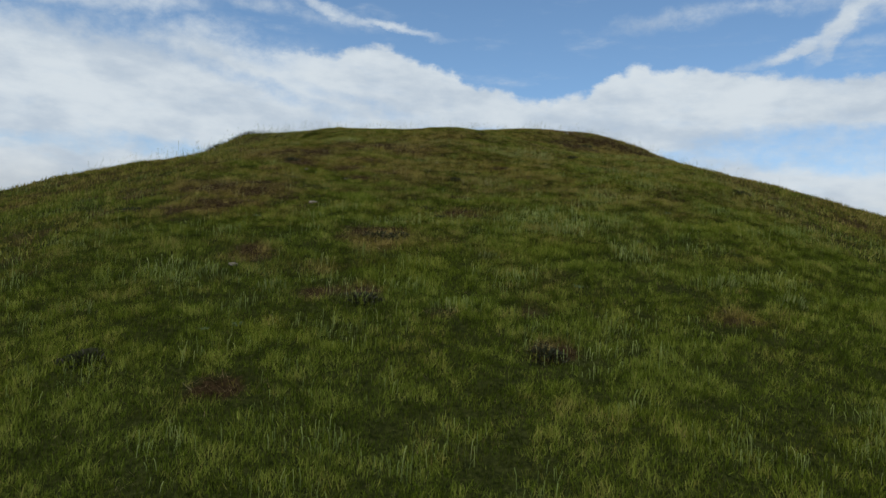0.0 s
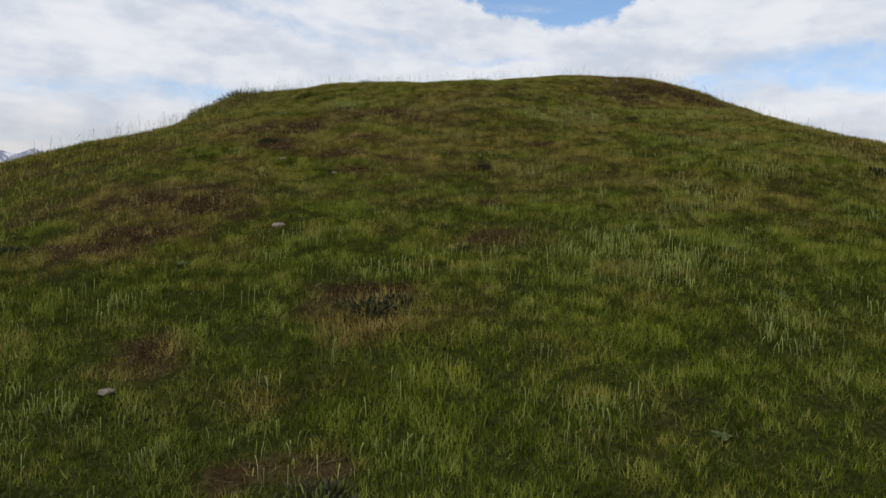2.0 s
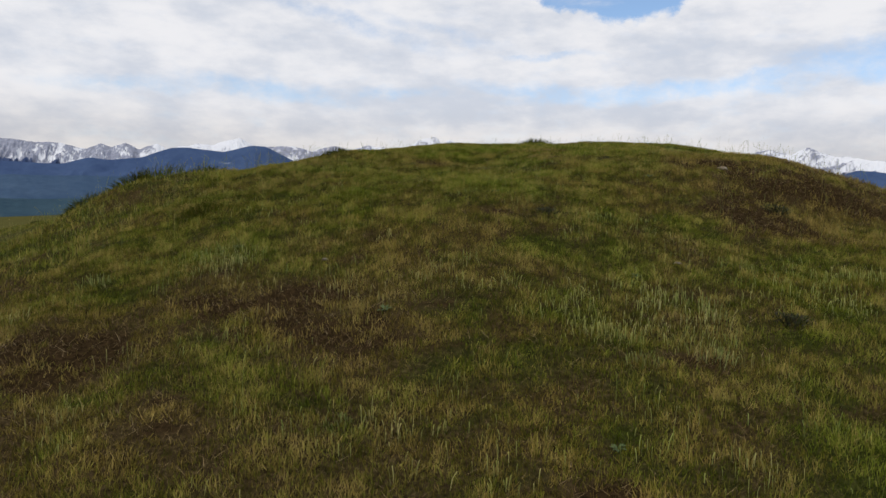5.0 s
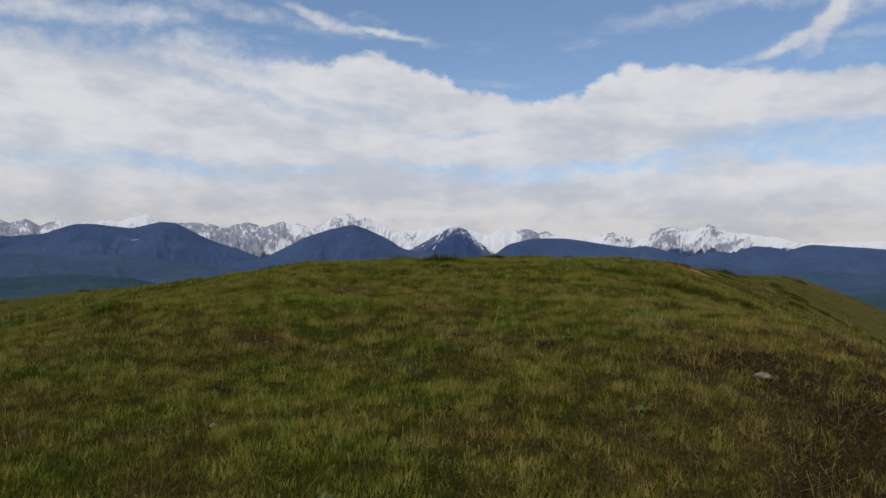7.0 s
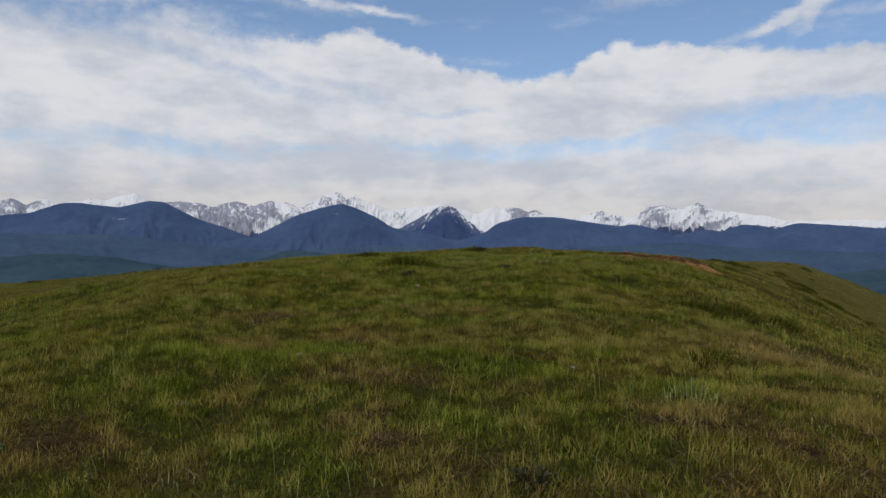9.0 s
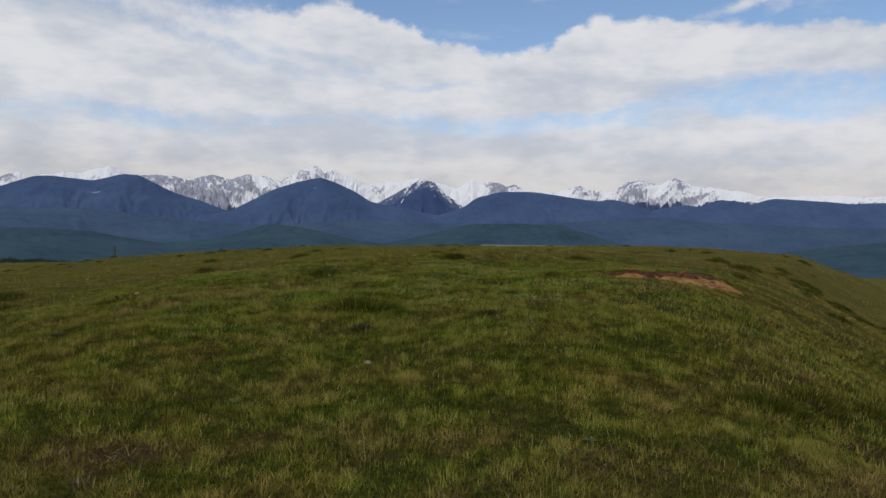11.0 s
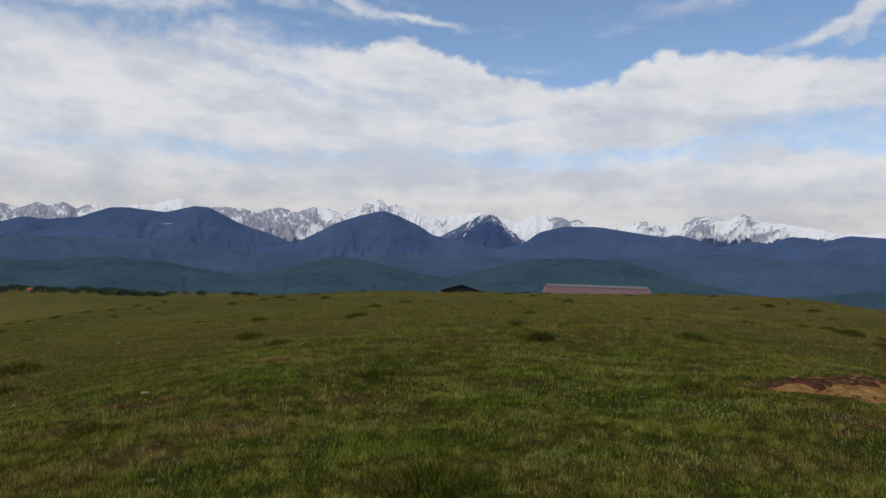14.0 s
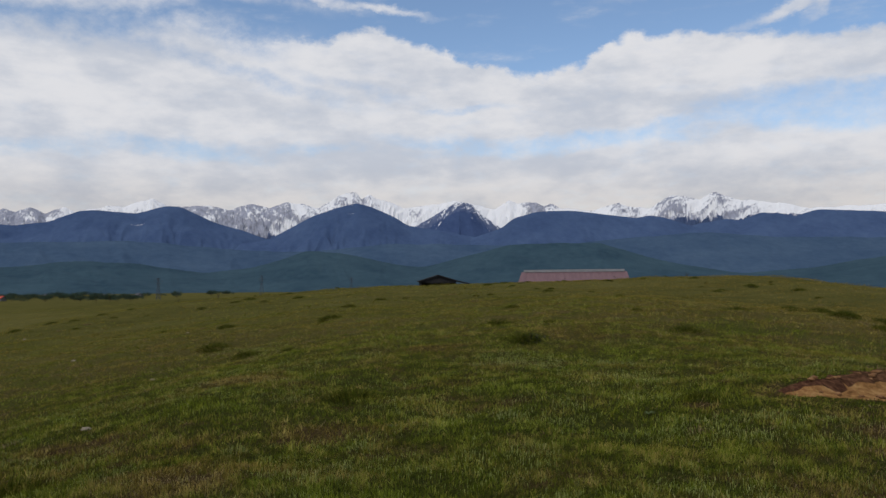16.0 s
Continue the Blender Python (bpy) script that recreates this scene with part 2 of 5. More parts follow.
def mk_blade_mat(name, greens, dries, thin=0.2):
    m = Mat(name, 0.65, 0.03)
    tone = m.math("ADD", m.math("MULTIPLY", m.attr("tone"), 0.8), m.math("MULTIPLY", m.island(), 0.2))
    g = m.ramp(tone, [(0.0, greens[0]), (0.5, greens[1]), (1.0, greens[2])])
    d = m.ramp(tone, [(0.0, dries[0]), (0.5, dries[1]), (1.0, dries[2])])
    wide = m.noise(0.9, 4, 0.6)
    f = m.step(m.math("ADD", m.attr("dry"), m.math("MULTIPLY", m.math("SUBTRACT", tone, 0.5), 0.5)), 0.0, 1.1)
    c = m.mix(f, g, d)
    c = m.mix(m.step(wide, 0.35, 0.7, 0.0, 0.4), c, m.mix(1.0, c, (1.12, 1.0, 0.7), "MULTIPLY"))
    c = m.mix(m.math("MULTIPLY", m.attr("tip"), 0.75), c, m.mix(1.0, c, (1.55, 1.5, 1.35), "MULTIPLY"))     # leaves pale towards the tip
    m.color(c)
    m.thin_leaf(c, thin)
    return m.m


def mk_plain_mat(name, stops, scale, rough=0.9, bump=0.4, dist=0.02, stretch=None):
    m = Mat(name, rough, 0.1)
    t = m.noise(scale, 6, 0.62, stretch)
    m.color(m.ramp(t, stops)).bump(t, bump, dist)
    return m.m


def mk_mountain_mat(name, dark, light, rock=(0.10, 0.11, 0.14)):
    """Woods, bare rock above them and snow, by the cover that each relief carries; wood and rock colours include haze.
    """
    m = Mat(name, 0.95, 0.05)
    wood = m.math("ADD", m.math("MULTIPLY", m.noise(0.006, 8, 0.66), 0.6), m.math("MULTIPLY", m.noise(0.045, 4, 0.7, (1.0, 0.6, 0.6), 30), 0.4))
    c = m.ramp(wood, [(0.36, dark), (0.64, light)])
    grit = m.noise(0.06, 6, 0.7, (1.0, 0.6, 0.5))
    stone = m.ramp(grit, [(0.3, tuple(0.8 * v for v in rock)), (0.7, tuple(1.6 * v for v in rock))])
    ragged = m.math("MULTIPLY", m.math("SUBTRACT", grit, 0.5), 0.5)
    c = m.mix(m.step(m.math("ADD", m.attr("rock"), ragged), 0.35, 0.65), c, stone)
    c = m.mix(m.step(m.math("ADD", m.attr("snow"), ragged), 0.32, 0.68), c, (0.70, 0.705, 0.73))
    m.color(c)
    return m.m


GROUND = mk_ground_mat()
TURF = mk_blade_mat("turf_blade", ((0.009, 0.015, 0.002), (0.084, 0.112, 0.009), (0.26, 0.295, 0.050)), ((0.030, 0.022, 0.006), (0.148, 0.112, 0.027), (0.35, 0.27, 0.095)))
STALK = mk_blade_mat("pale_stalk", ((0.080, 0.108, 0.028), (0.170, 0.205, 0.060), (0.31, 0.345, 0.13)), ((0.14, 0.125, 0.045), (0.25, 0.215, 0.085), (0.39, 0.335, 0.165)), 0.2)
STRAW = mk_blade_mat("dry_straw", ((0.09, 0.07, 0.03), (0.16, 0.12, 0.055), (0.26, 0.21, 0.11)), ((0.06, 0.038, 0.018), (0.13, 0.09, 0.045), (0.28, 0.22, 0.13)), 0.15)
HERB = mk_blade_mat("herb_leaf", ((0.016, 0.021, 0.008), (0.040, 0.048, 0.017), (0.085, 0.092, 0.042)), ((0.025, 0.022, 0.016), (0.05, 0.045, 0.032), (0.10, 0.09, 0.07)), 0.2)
STONE = mk_plain_mat("pale_stone", [(0.3, (0.09, 0.075, 0.055)), (0.5, (0.20, 0.165, 0.12)), (0.75, (0.31, 0.265, 0.205))], 22, 0.9, 0.6, 0.01)
# distance haze is painted into these base colours: blue woods, pale grey-blue rock
SNOWY = mk_mountain_mat("snow_and_hazy_rock", (0.040, 0.062, 0.13), (0.062, 0.088, 0.16), (0.225, 0.235, 0.285))
SPECKLED = mk_mountain_mat("hazy_forest_under_snow", (0.034, 0.057, 0.130), (0.054, 0.084, 0.172), (0.075, 0.095, 0.16))
HAZY_FOREST = mk_mountain_mat("hazy_far_forest", (0.036, 0.062, 0.134), (0.060, 0.096, 0.180))
HAZY_MIDWOOD = mk_mountain_mat("hazy_middle_forest", (0.030, 0.058, 0.108), (0.056, 0.092, 0.145))
HAZY_NEARWOOD = mk_mountain_mat("hazy_foothill_forest", (0.019, 0.043, 0.064), (0.040, 0.074, 0.096))


# ---- the lie of the land ----
def smooth_noise(x, y, seed):
    """Value noise in -1..1 for arrays."""
    xi, yi = np.floor(x).astype(np.int64), np.floor(y).astype(np.int64)
    fx, fy = x - xi, y - yi
    fx, fy = fx * fx * (3 - 2 * fx), fy * fy * (3 - 2 * fy)

    def corner(i, j):
        h = (i * 374761393 + j * 668265263 + seed * 974711) & 0x7FFFFFFF
        h = ((h ^ (h >> 13)) * 1274126177) & 0x7FFFFFFF
        return ((h ^ (h >> 16)) & 0xFFFF) / 32767.5 - 1.0

    a, b, c, d = corner(xi, yi), corner(xi + 1, yi), corner(xi, yi + 1), corner(xi + 1, yi + 1)
    return (a * (1 - fx) + b * fx) * (1 - fy) + (c * (1 - fx) + d * fx) * fy


def fbm(x, y, seed, octaves=4, gain=0.5):
    out, amp, total = 0.0, 1.0, 0.0
    for k in range(octaves):
        out, total = out + amp * smooth_noise(x * 2**k + 17.3 * k, y * 2**k - 9.1 * k, seed + k), total + amp
        amp *= gain
    return out / total


def along(y, knots, soft=1.2):
    """A value that changes gently with y through a few knots."""
    ky, kv = zip(*knots)
    return sum(np.interp(y + o * soft, ky, kv) for o in (-1, -0.5, 0, 0.5, 1)) / 5


def past(d, w=0.8):
    """How far past an edge, with a rounded lip."""
    return 0.5 * (d + np.sqrt(d * d + w * w))


SPINE = ((-60, -17), (-12, -5.6), (0, -1.688), (4, -0.246), (7, 0.895), (9.2, 1.468), (11.4, 2.258), (12.9, 2.603), (14.4, 3.11), (15.6, 3.482), (16.6, 3.612), (18.1, 3.756), (20.2, 4.106), (23, 4.319), (25.6, 4.479), (29, 4.693), (33, 4.828), (37, 4.83), (46, 5.10), (55, 5.38), (66, 5.25), (90, 4.78), (130, 4.2), (150, 2), (260, -18), (400, -19))
LEFT_EDGE = ((0, 2.515), (12, 2.503), (15, 2.12), (21, 1.1), (26, 0.98), (32, 0.927), (39, 1.738), (60, 2.005))
LEFT_FALL = ((0, 0.217), (12, 0.261), (15, 0.316), (21, 0.296), (24, 0.206), (31, 0.154), (39, 0.101), (60, 0.065), (80, 0.035), (100, 0.02), (140, 0.018))
RIGHT_EDGE = ((0, 2.288), (10, 3.1), (15, 3.15), (20, 3.1), (23, 3.923), (26, 5.5), (34, 9.364), (45, 16.262), (70, 20.113))
RIGHT_FALL = ((0, 0.198), (10, 0.178), (15, 0.341), (20, 0.368), (26, 0.439), (34, 0.484), (45, 0.38), (70, 0.295))
RIGHT_RISE = ((20, 0.011), (30, 0.002), (36, 0.019), (50, 0.032), (64, 0.028), (110, 0.0))
PIT, PIT_TURN = (4.78, 25.9), radians(35)                   # the clay hollow, a slip of the bank that runs slantwise


# smaller ones round the hollow and along the brow
BUMPS = ((4.6, 12.0, 1.2, 1.6, 0.06), (4.2, 24.5, 1.5, 1.8, 0.04), (6.6, 25.6, 1.6, 2.2, 0.06), (3.0, 27.5, 1.6, 2.0, -0.16), (5.2, 27.8, 1.6, 2.0, 0.09), (8.0, 27.5, 2.2, 2.6, 0.06), (6.5, 31.5, 2.4, 2.6, 0.06), (10.0, 33.0, 2.6, 3.2, -0.05),
         (1.0, 13.6, 1.2, 1.2, 0.03), (2.6, 13.4, 1.2, 1.2, -0.12), (12.0, 42.0, 4.0, 5.0, -0.10), (-1.5, 33.0, 2.6, 3.0, -0.2))
# low swells and dips of the brow and the far slope: x, y, half widths, rise
KNOLLS = ((20.0, 50.0, 6.2, 7.0, -0.38), (10.0, 37.0, 3.1, 4.5, -0.25), (10.0, 50.0, 6.2, 7.0, -0.25), (-5.0, 23.0, 2.2, 2.6, 0.18), (5.0, 37.0, 3.1, 4.5, 0.15), (15.0, 37.0, 3.1, 4.5, -0.36), (0.0, 13.2, 1.4, 1.6, 0.20),
          (-14.0, 37.0, 4.3, 4.5, 0.21), (1.6, 15.2, 1.0, 1.2, 0.16), (3.0, 29.0, 1.9, 3.2, 0.14), (0.0, 15.2, 1.4, 1.2, -0.16), (6.5, 29.0, 2.2, 3.2, -0.34), (-12.0, 50.0, 7.0, 7.0, 0.14),
          (3.0, 15.2, 0.9, 1.2, 0.12), (4.5, 24.2, 1.9, 2.6, 0.05), (-5.0, 29.0, 3.1, 3.2, -0.09), (3.4, 18.5, 1.4, 2.0, -0.12), (-5.6, 11.4, 1.3, 1.8, 0.12))


def pit_frame(x, y):
    """Along the bank and across it, positive on the far, higher side."""
    dx, dy = x - PIT[0], y - PIT[1]
    u, v = dx * math.cos(PIT_TURN) + dy * math.sin(PIT_TURN), dy * math.cos(PIT_TURN) - dx * math.sin(PIT_TURN)
    return u, v + 0.07 * smooth_noise(u * 4.2, u * 0, 93) + 0.03 * smooth_noise(u * 11, u * 0, 94)


def pit_shape(x, y):
    """Where a place lies on the bare clay: 0 at its middle, 1 at its rim; and how far towards the far side."""
    u, v = pit_frame(x, y)
    e = ((u - 0.05) / 1.22) ** 2 + (v / np.where(v > 0, 0.17, 0.62)) ** 2
    return e + 0.22 * smooth_noise(x * 3.1, y * 3.1, 91) + 0.16 * smooth_noise(x * 8, y * 8, 92), v


def pit_depth(x, y):
    """A torn bank, higher behind, with scree of pale silt running down before it."""
    u, v = pit_frame(x, y)
    step = np.interp(v, (-4.5, -2.0, -0.6, -0.06, 0.05, 0.14, 1.2, 3.5), (0.0, 0.04, 0.10, 0.05, -0.02, -0.035, -0.01, 0.0))
    clay = np.clip(1.1 - pit_shape(x, y)[0], 0, 0.4)
    return step * np.exp(-((u / 1.5) ** 4)) + 0.05 * clay * smooth_noise(x * 9, y * 7, 95)


def height(x, y):
    z = along(y, SPINE)
    z = z - along(y, LEFT_FALL) * past(-x - along(y, LEFT_EDGE)) - along(y, RIGHT_FALL) * past(x - along(y, RIGHT_EDGE), 0.5)
    z = z + along(y, RIGHT_RISE) * np.clip(x, 0, 14)
    z = z + 0.26 * np.exp(-(((x + 3.75) / 0.9) ** 2 + ((y - 15.6) / 1.1) ** 2)) + 0.06 * np.exp(-(((x + 1.9) / 0.6) ** 2 + ((y - 16.8) / 0.7) ** 2))
    for kx, ky, rx, ry, rise in KNOLLS + BUMPS:
        z = z + rise * np.exp(-(((x - kx) / rx) ** 2) - ((y - ky) / ry) ** 2)
    z = z - 0.10 * past(-x - 13, 4) * np.clip((95 - y) / 40, 0, 1)
    z = z - (0.010 * past(-x - 18, 6) + 0.03 * past(-x - 46, 5)) * np.clip((y - 40) / 30, 0, 1)
    out = np.hypot(x, y - 40)
    z = z - 0.16 * np.maximum(out - 125, 0) - 0.02
    z = z + 0.07 * fbm(x / 2.3, y / 2.3, 5, 3) + 0.035 * fbm(x / 0.55, y / 0.55, 31, 3) + 0.10 * fbm(x / 9, y / 9, 51, 2) * np.clip((out - 10) / 30, 0, 1)
    z = z + 0.045 * np.maximum(fbm(x / 0.75, y / 0.6, 61, 3), -0.15) + 0.09 * np.maximum(fbm(x / 1.3, y / 0.9, 65, 3), 0) * np.clip((y - 25) / 4, 0, 1)
    plain = -12 + 1.2 * fbm(x / 180, y / 180, 77, 3)
    z = np.maximum(z, plain) + 0.6 * np.exp(-np.abs(z - plain) / 1.5)
    return z - pit_depth(x, y)


# richer, worn and pale-tufted spots of the sward: x, y, radius
LUSH_SLOPE = ((0.01, 5.09, 0.37), (1.08, 4.05, 0.25), (-0.82, 7.68, 0.28), (-0.92, 4.15, 0.23), (0.82, 5.78, 0.27), (1.29, 4.2, 0.19), (-0.43, 4.06, 0.15), (1, 5.42, 0.19),
              (-0.52, 10.46, 0.22), (-1.52, 9, 0.17), (-0.01, 8.41, 0.11), (-0.84, 7.93, 0.12), (-1.03, 7.82, 0.14), (-0.61, 8.56, 0.07), (1.65, 8.76, 0.13), (1.08, 8.1, 0.12),
              (0.65, 11.31, 0.25), (0.89, 8.82, 0.15))
LUSH_TOP = ((1.36, 16.54, 0.17), (1.81, 16.96, 0.13), (-0.52, 17.03, 0.26), (-0.35, 16.4, 0.2), (0.25, 17.2, 0.2), (1.4, 15.96, 0.1), (1.03, 15.58, 0.06), (2.05, 16.2, 0.13),
            (-0.03, 16.74, 0.18), (-0.72, 16.43, 0.18), (0.81, 24.09, 0.4), (2.84, 28.03, 0.59), (5.41, 30.99, 0.59), (0.48, 22.76, 0.21), (1.4, 25.72, 0.28), (-1.53, 25.68, 0.35),
            (3.01, 25.24, 0.33), (-0.04, 22.58, 0.25))
WORN_SLOPE = ((-0.5, 6.13, 0.22), (-0.45, 4.86, 0.11), (-1.34, 5.66, 0.13), (-2.18, 7.9, 0.66), (0.6, 4.11, 0.13), (0.06, 4.54, 0.1), (0.55, 4.66, 0.1), (1.68, 4.66, 0.2),
              (-1, 3.65, 0.12), (-0.46, 10.96, 0.35), (0.1, 7.18, 0.17), (-2.25, 10.63, 0.42), (-0.73, 4.84, 0.11), (-1.79, 9.76, 0.31), (-1.13, 9.47, 0.18), (-1.35, 11.31, 0.26),
              (-1.19, 10.29, 0.14), (-1.99, 9.17, 0.13), (-0.7, 9.29, 0.17), (1.28, 8.37, 0.09), (0.19, 12.77, 0.16), (0.18, 7.96, 0.11), (-0.96, 8.87, 0.13), (0.71, 9.76, 0.12),
              (-2.31, 10.43, 0.24))
WORN_TOP = ((2, 13.62, 0.24), (-0.3, 18.42, 0.19), (0.34, 17.54, 0.21), (0.71, 16.34, 0.13), (3.39, 18.13, 0.26), (2.14, 15.43, 0.16), (1.9, 15.62, 0.2), (0.72, 15.57, 0.13),
            (-0.61, 15.86, 0.15), (0.57, 15.85, 0.14), (3.84, 23.84, 0.2), (4.46, 24.04, 0.25), (-0.19, 17.31, 0.24), (2.85, 24.78, 0.1), (-0.99, 23.29, 0.37), (-1.25, 22.57, 0.22),
            (-2.44, 23.75, 0.19), (-1.43, 27.09, 0.34), (0.55, 28.68, 0.23), (3.56, 23.32, 0.11), (-0.2, 24.35, 0.24), (-2.34, 25.01, 0.28))
WORN_MORE = ((-1.9, 7.76, 0.46), (-2.02, 7.19, 0.39), (-2.11, 6.86, 0.27), (-0.46, 5.92, 0.17), (-1.31, 5.58, 0.14), (-1.82, 10.09, 0.27), (0.11, 7.15, 0.16), (-1.75, 10.82, 0.28), (-1.08, 10.11, 0.27), (-0.9, 11.36, 0.29), (-1.81, 10.49, 0.24), (1.3, 10.88, 0.17), (2.9, 14.2, 0.8), (3.4, 15.5, 0.7), (2.35, 13.5, 0.5), (2.2, 14.9, 0.4), (3.15, 17.3, 0.5))
PALE_FOOT = ((-1.79, 5.11, 0.25), (-1.12, 5.69, 0.05), (-0.9, 5.02, 0.09), (0.95, 6.8, 0.37), (1.6, 7.81, 0.29), (-0.17, 4.7, 0.06), (0.39, 5.15, 0.15), (1.78, 5.2, 0.1),
             (2.3, 5.44, 0.17), (1.35, 5.87, 0.21), (0.77, 5.31, 0.09), (-0.44, 6.48, 0.15), (-0.22, 5.31, 0.09), (-0.83, 7.07, 0.21), (-1.2, 3.92, 0.11), (-0.83, 5.34, 0.09))
PALE_SLOPE = ((1.04, 11.32, 0.44), (2.26, 8.58, 0.28), (-1.52, 12.06, 0.34), (0.57, 11.41, 0.21), (1.22, 11.35, 0.25), (1.29, 10, 0.13), (-0.13, 10.17, 0.1), (0.16, 9.33, 0.11),
              (-0.27, 9.45, 0.12), (0.68, 8.89, 0.12), (1.43, 10.98, 0.16), (2.03, 11.73, 0.28), (1.89, 9.09, 0.17), (2.05, 9.98, 0.14), (0.41, 9.87, 0.06), (1.44, 9.25, 0.11),
              (0.51, 8.68, 0.12), (-1, 8.55, 0.07), (0.99, 8.12, 0.14))
PALE_TOP = ((0.17, 15.86, 0.1), (1.31, 15.99, 0.07), (1.98, 15.99, 0.1), (-0.32, 15.62, 0.12), (1.33, 15.25, 0.08), (2.46, 16.8, 0.13), (0.58, 15.4, 0.12), (2.3, 15.4, 0.09),
            (0.49, 25.26, 0.42), (1.66, 27.54, 0.48), (2.45, 26.32, 0.49), (1.13, 23.38, 0.32), (-0.01, 23.22, 0.24), (1.67, 24.75, 0.3), (2.84, 23.95, 0.46), (2.28, 22.73, 0.37),
            (1.51, 22.53, 0.28), (0.4, 22.54, 0.21), (-2.77, 32.53, 0.53))


class Spots:
    """Ragged spots laid out on a fine raster of the hill; asks how deep a place lies in the nearest one, 0 to 1."""
    X0, Y0, CELL, NX, NY = -4.5, 2.5, 0.04, 310, 800

    def __init__(self, spots, stretch):
        x, y = np.meshgrid(self.X0 + self.CELL * np.arange(self.NX), self.Y0 + self.CELL * np.arange(self.NY))
        ragged = 1 + 0.9 * fbm(x / 0.3, y / 0.3, 171, 2) + 0.5 * fbm(x / 0.1, y / 0.1, 177, 2)
        self.deep = np.zeros(x.shape)
        for sx_, sy_, r in spots:
            self.deep = np.maximum(self.deep, np.exp(-(((x - sx_) ** 2 + ((y - sy_) * stretch) ** 2) / (1.1 * r) ** 2 * np.maximum(ragged, 0.3))))

    def at(self, x, y):
        i, j = ((y - self.Y0) / self.CELL).astype(int), ((x - self.X0) / self.CELL).astype(int)
        inside = (i >= 0) & (i < self.NY) & (j >= 0) & (j < self.NX)
        return np.where(inside, self.deep[np.clip(i, 0, self.NY - 1), np.clip(j, 0, self.NX - 1)], 0.0)


WORN_AT, LUSH_AT, PALE_AT = Spots(WORN_SLOPE + WORN_TOP + WORN_MORE, 1.4), Spots(LUSH_SLOPE + LUSH_TOP, 1.3), Spots(PALE_FOOT + PALE_SLOPE + PALE_TOP, 1.1)


def cover_at(x, y):
    """How dry, how bare and how clayey the sward is."""
    dry = np.interp(y, (4, 7, 9, 11, 13, 15, 22, 28, 36, 50), (0.04, 0.18, 0.50, 0.54, 0.52, 0.46, 0.36, 0.42, 0.58, 0.66)) + 0.75 * fbm(x / 0.45, y / 0.35, 101, 5, 0.85) + 0.18 * fbm(x / 2.6, y / 2.0, 131, 3)
    bare = -0.08 + 0.95 * fbm(x / 0.3, y / 0.24, 151, 4, 0.8) + 0.12 * fbm(x / 1.7, y / 1.3, 161, 2)
    worn = WORN_AT.at(x, y)
    rich = LUSH_AT.at(x, y)
    dry, bare = dry + 0.9 * worn - 0.4 * rich, bare + 0.95 * worn * np.interp(y, (15.2, 17), (1, 0.5)) - 0.4 * rich
    dry = dry + 0.25 * np.clip((x - 3) / 4, 0, 1) * np.clip((y - 29) / 6, 0, 1)
    bare = bare + np.clip((x - along(y, RIGHT_EDGE)) / 2.5, 0, 1) * (0.15 + 0.7 * fbm(x / 1.4, y / 0.8, 165, 3)) * np.clip((y - 20) / 6, 0, 1)
    clay = np.clip((1.12 - pit_shape(x, y)[0]) / 0.2, 0, 1)
    dry = dry + 0.15 * np.clip((x - along(y, RIGHT_EDGE) + 0.4) / 2, 0, 1)
    return np.clip(dry, 0, 1), np.clip(bare, 0, 1), np.clip(clay, 0, 1)


def from_arrays(name, verts, faces, material, attributes=(), smooth=False):
    """A mesh object from numpy arrays; all faces have the same number of corners."""
    me = bpy.data.meshes.new(name)
    n, k = faces.shape
    me.vertices.add(len(verts)), me.loops.add(n * k), me.polygons.add(n)
    me.vertices.foreach_set("co", np.ascontiguousarray(verts, np.float32).ravel())
    me.loops.foreach_set("vertex_index", np.ascontiguousarray(faces, np.int32).ravel())
    me.polygons.foreach_set("loop_start", np.arange(0, n * k, k, dtype=np.int32))
    me.update(calc_edges=True)
    for key, values in attributes:
        me.attributes.new(key, "FLOAT", "POINT").data.foreach_set("value", np.ascontiguousarray(values, np.float32))
    me.polygons.foreach_set("use_smooth", np.full(n, smooth))
    me.materials.append(material)
    return new(name, me)


def grid_faces(rows, cols):
    i = np.arange(rows - 1)[:, None] * cols + np.arange(cols - 1)[None, :]
    return np.stack([i, i + 1, i + cols + 1, i + cols], -1).reshape(-1, 4)


def spread_axis(lo, hi, step, far, growth=1.16):
    """Even steps from lo to hi, then ever wider ones out to far."""
    mid = np.arange(lo, hi + step / 2, step)
    tail, s = [], step
    while sum(tail) < far:
        s *= growth
        tail.append(s)
    t = np.cumsum(tail)
    return np.concatenate([lo - t[::-1], mid, hi + t])


gx, gy = spread_axis(-7.0, 9.0, 0.13, 4600), spread_axis(1.0, 38.0, 0.13, 4600)
gx, gy = np.union1d(gx, np.arange(3.2, 6.4, 0.045)), np.union1d(gy, np.arange(24.7, 27.2, 0.036))
GX, GY = np.meshgrid(gx, gy)
flat_x, flat_y = GX.ravel(), GY.ravel()
g_dry, g_bare, g_clay = cover_at(flat_x, flat_y)
pit_e, pit_v = pit_shape(flat_x, flat_y)
g_torn = np.clip((pit_v + 0.05 + 0.06 * smooth_noise(flat_x * 6, flat_y * 6, 97)) / 0.06, 0, 1)
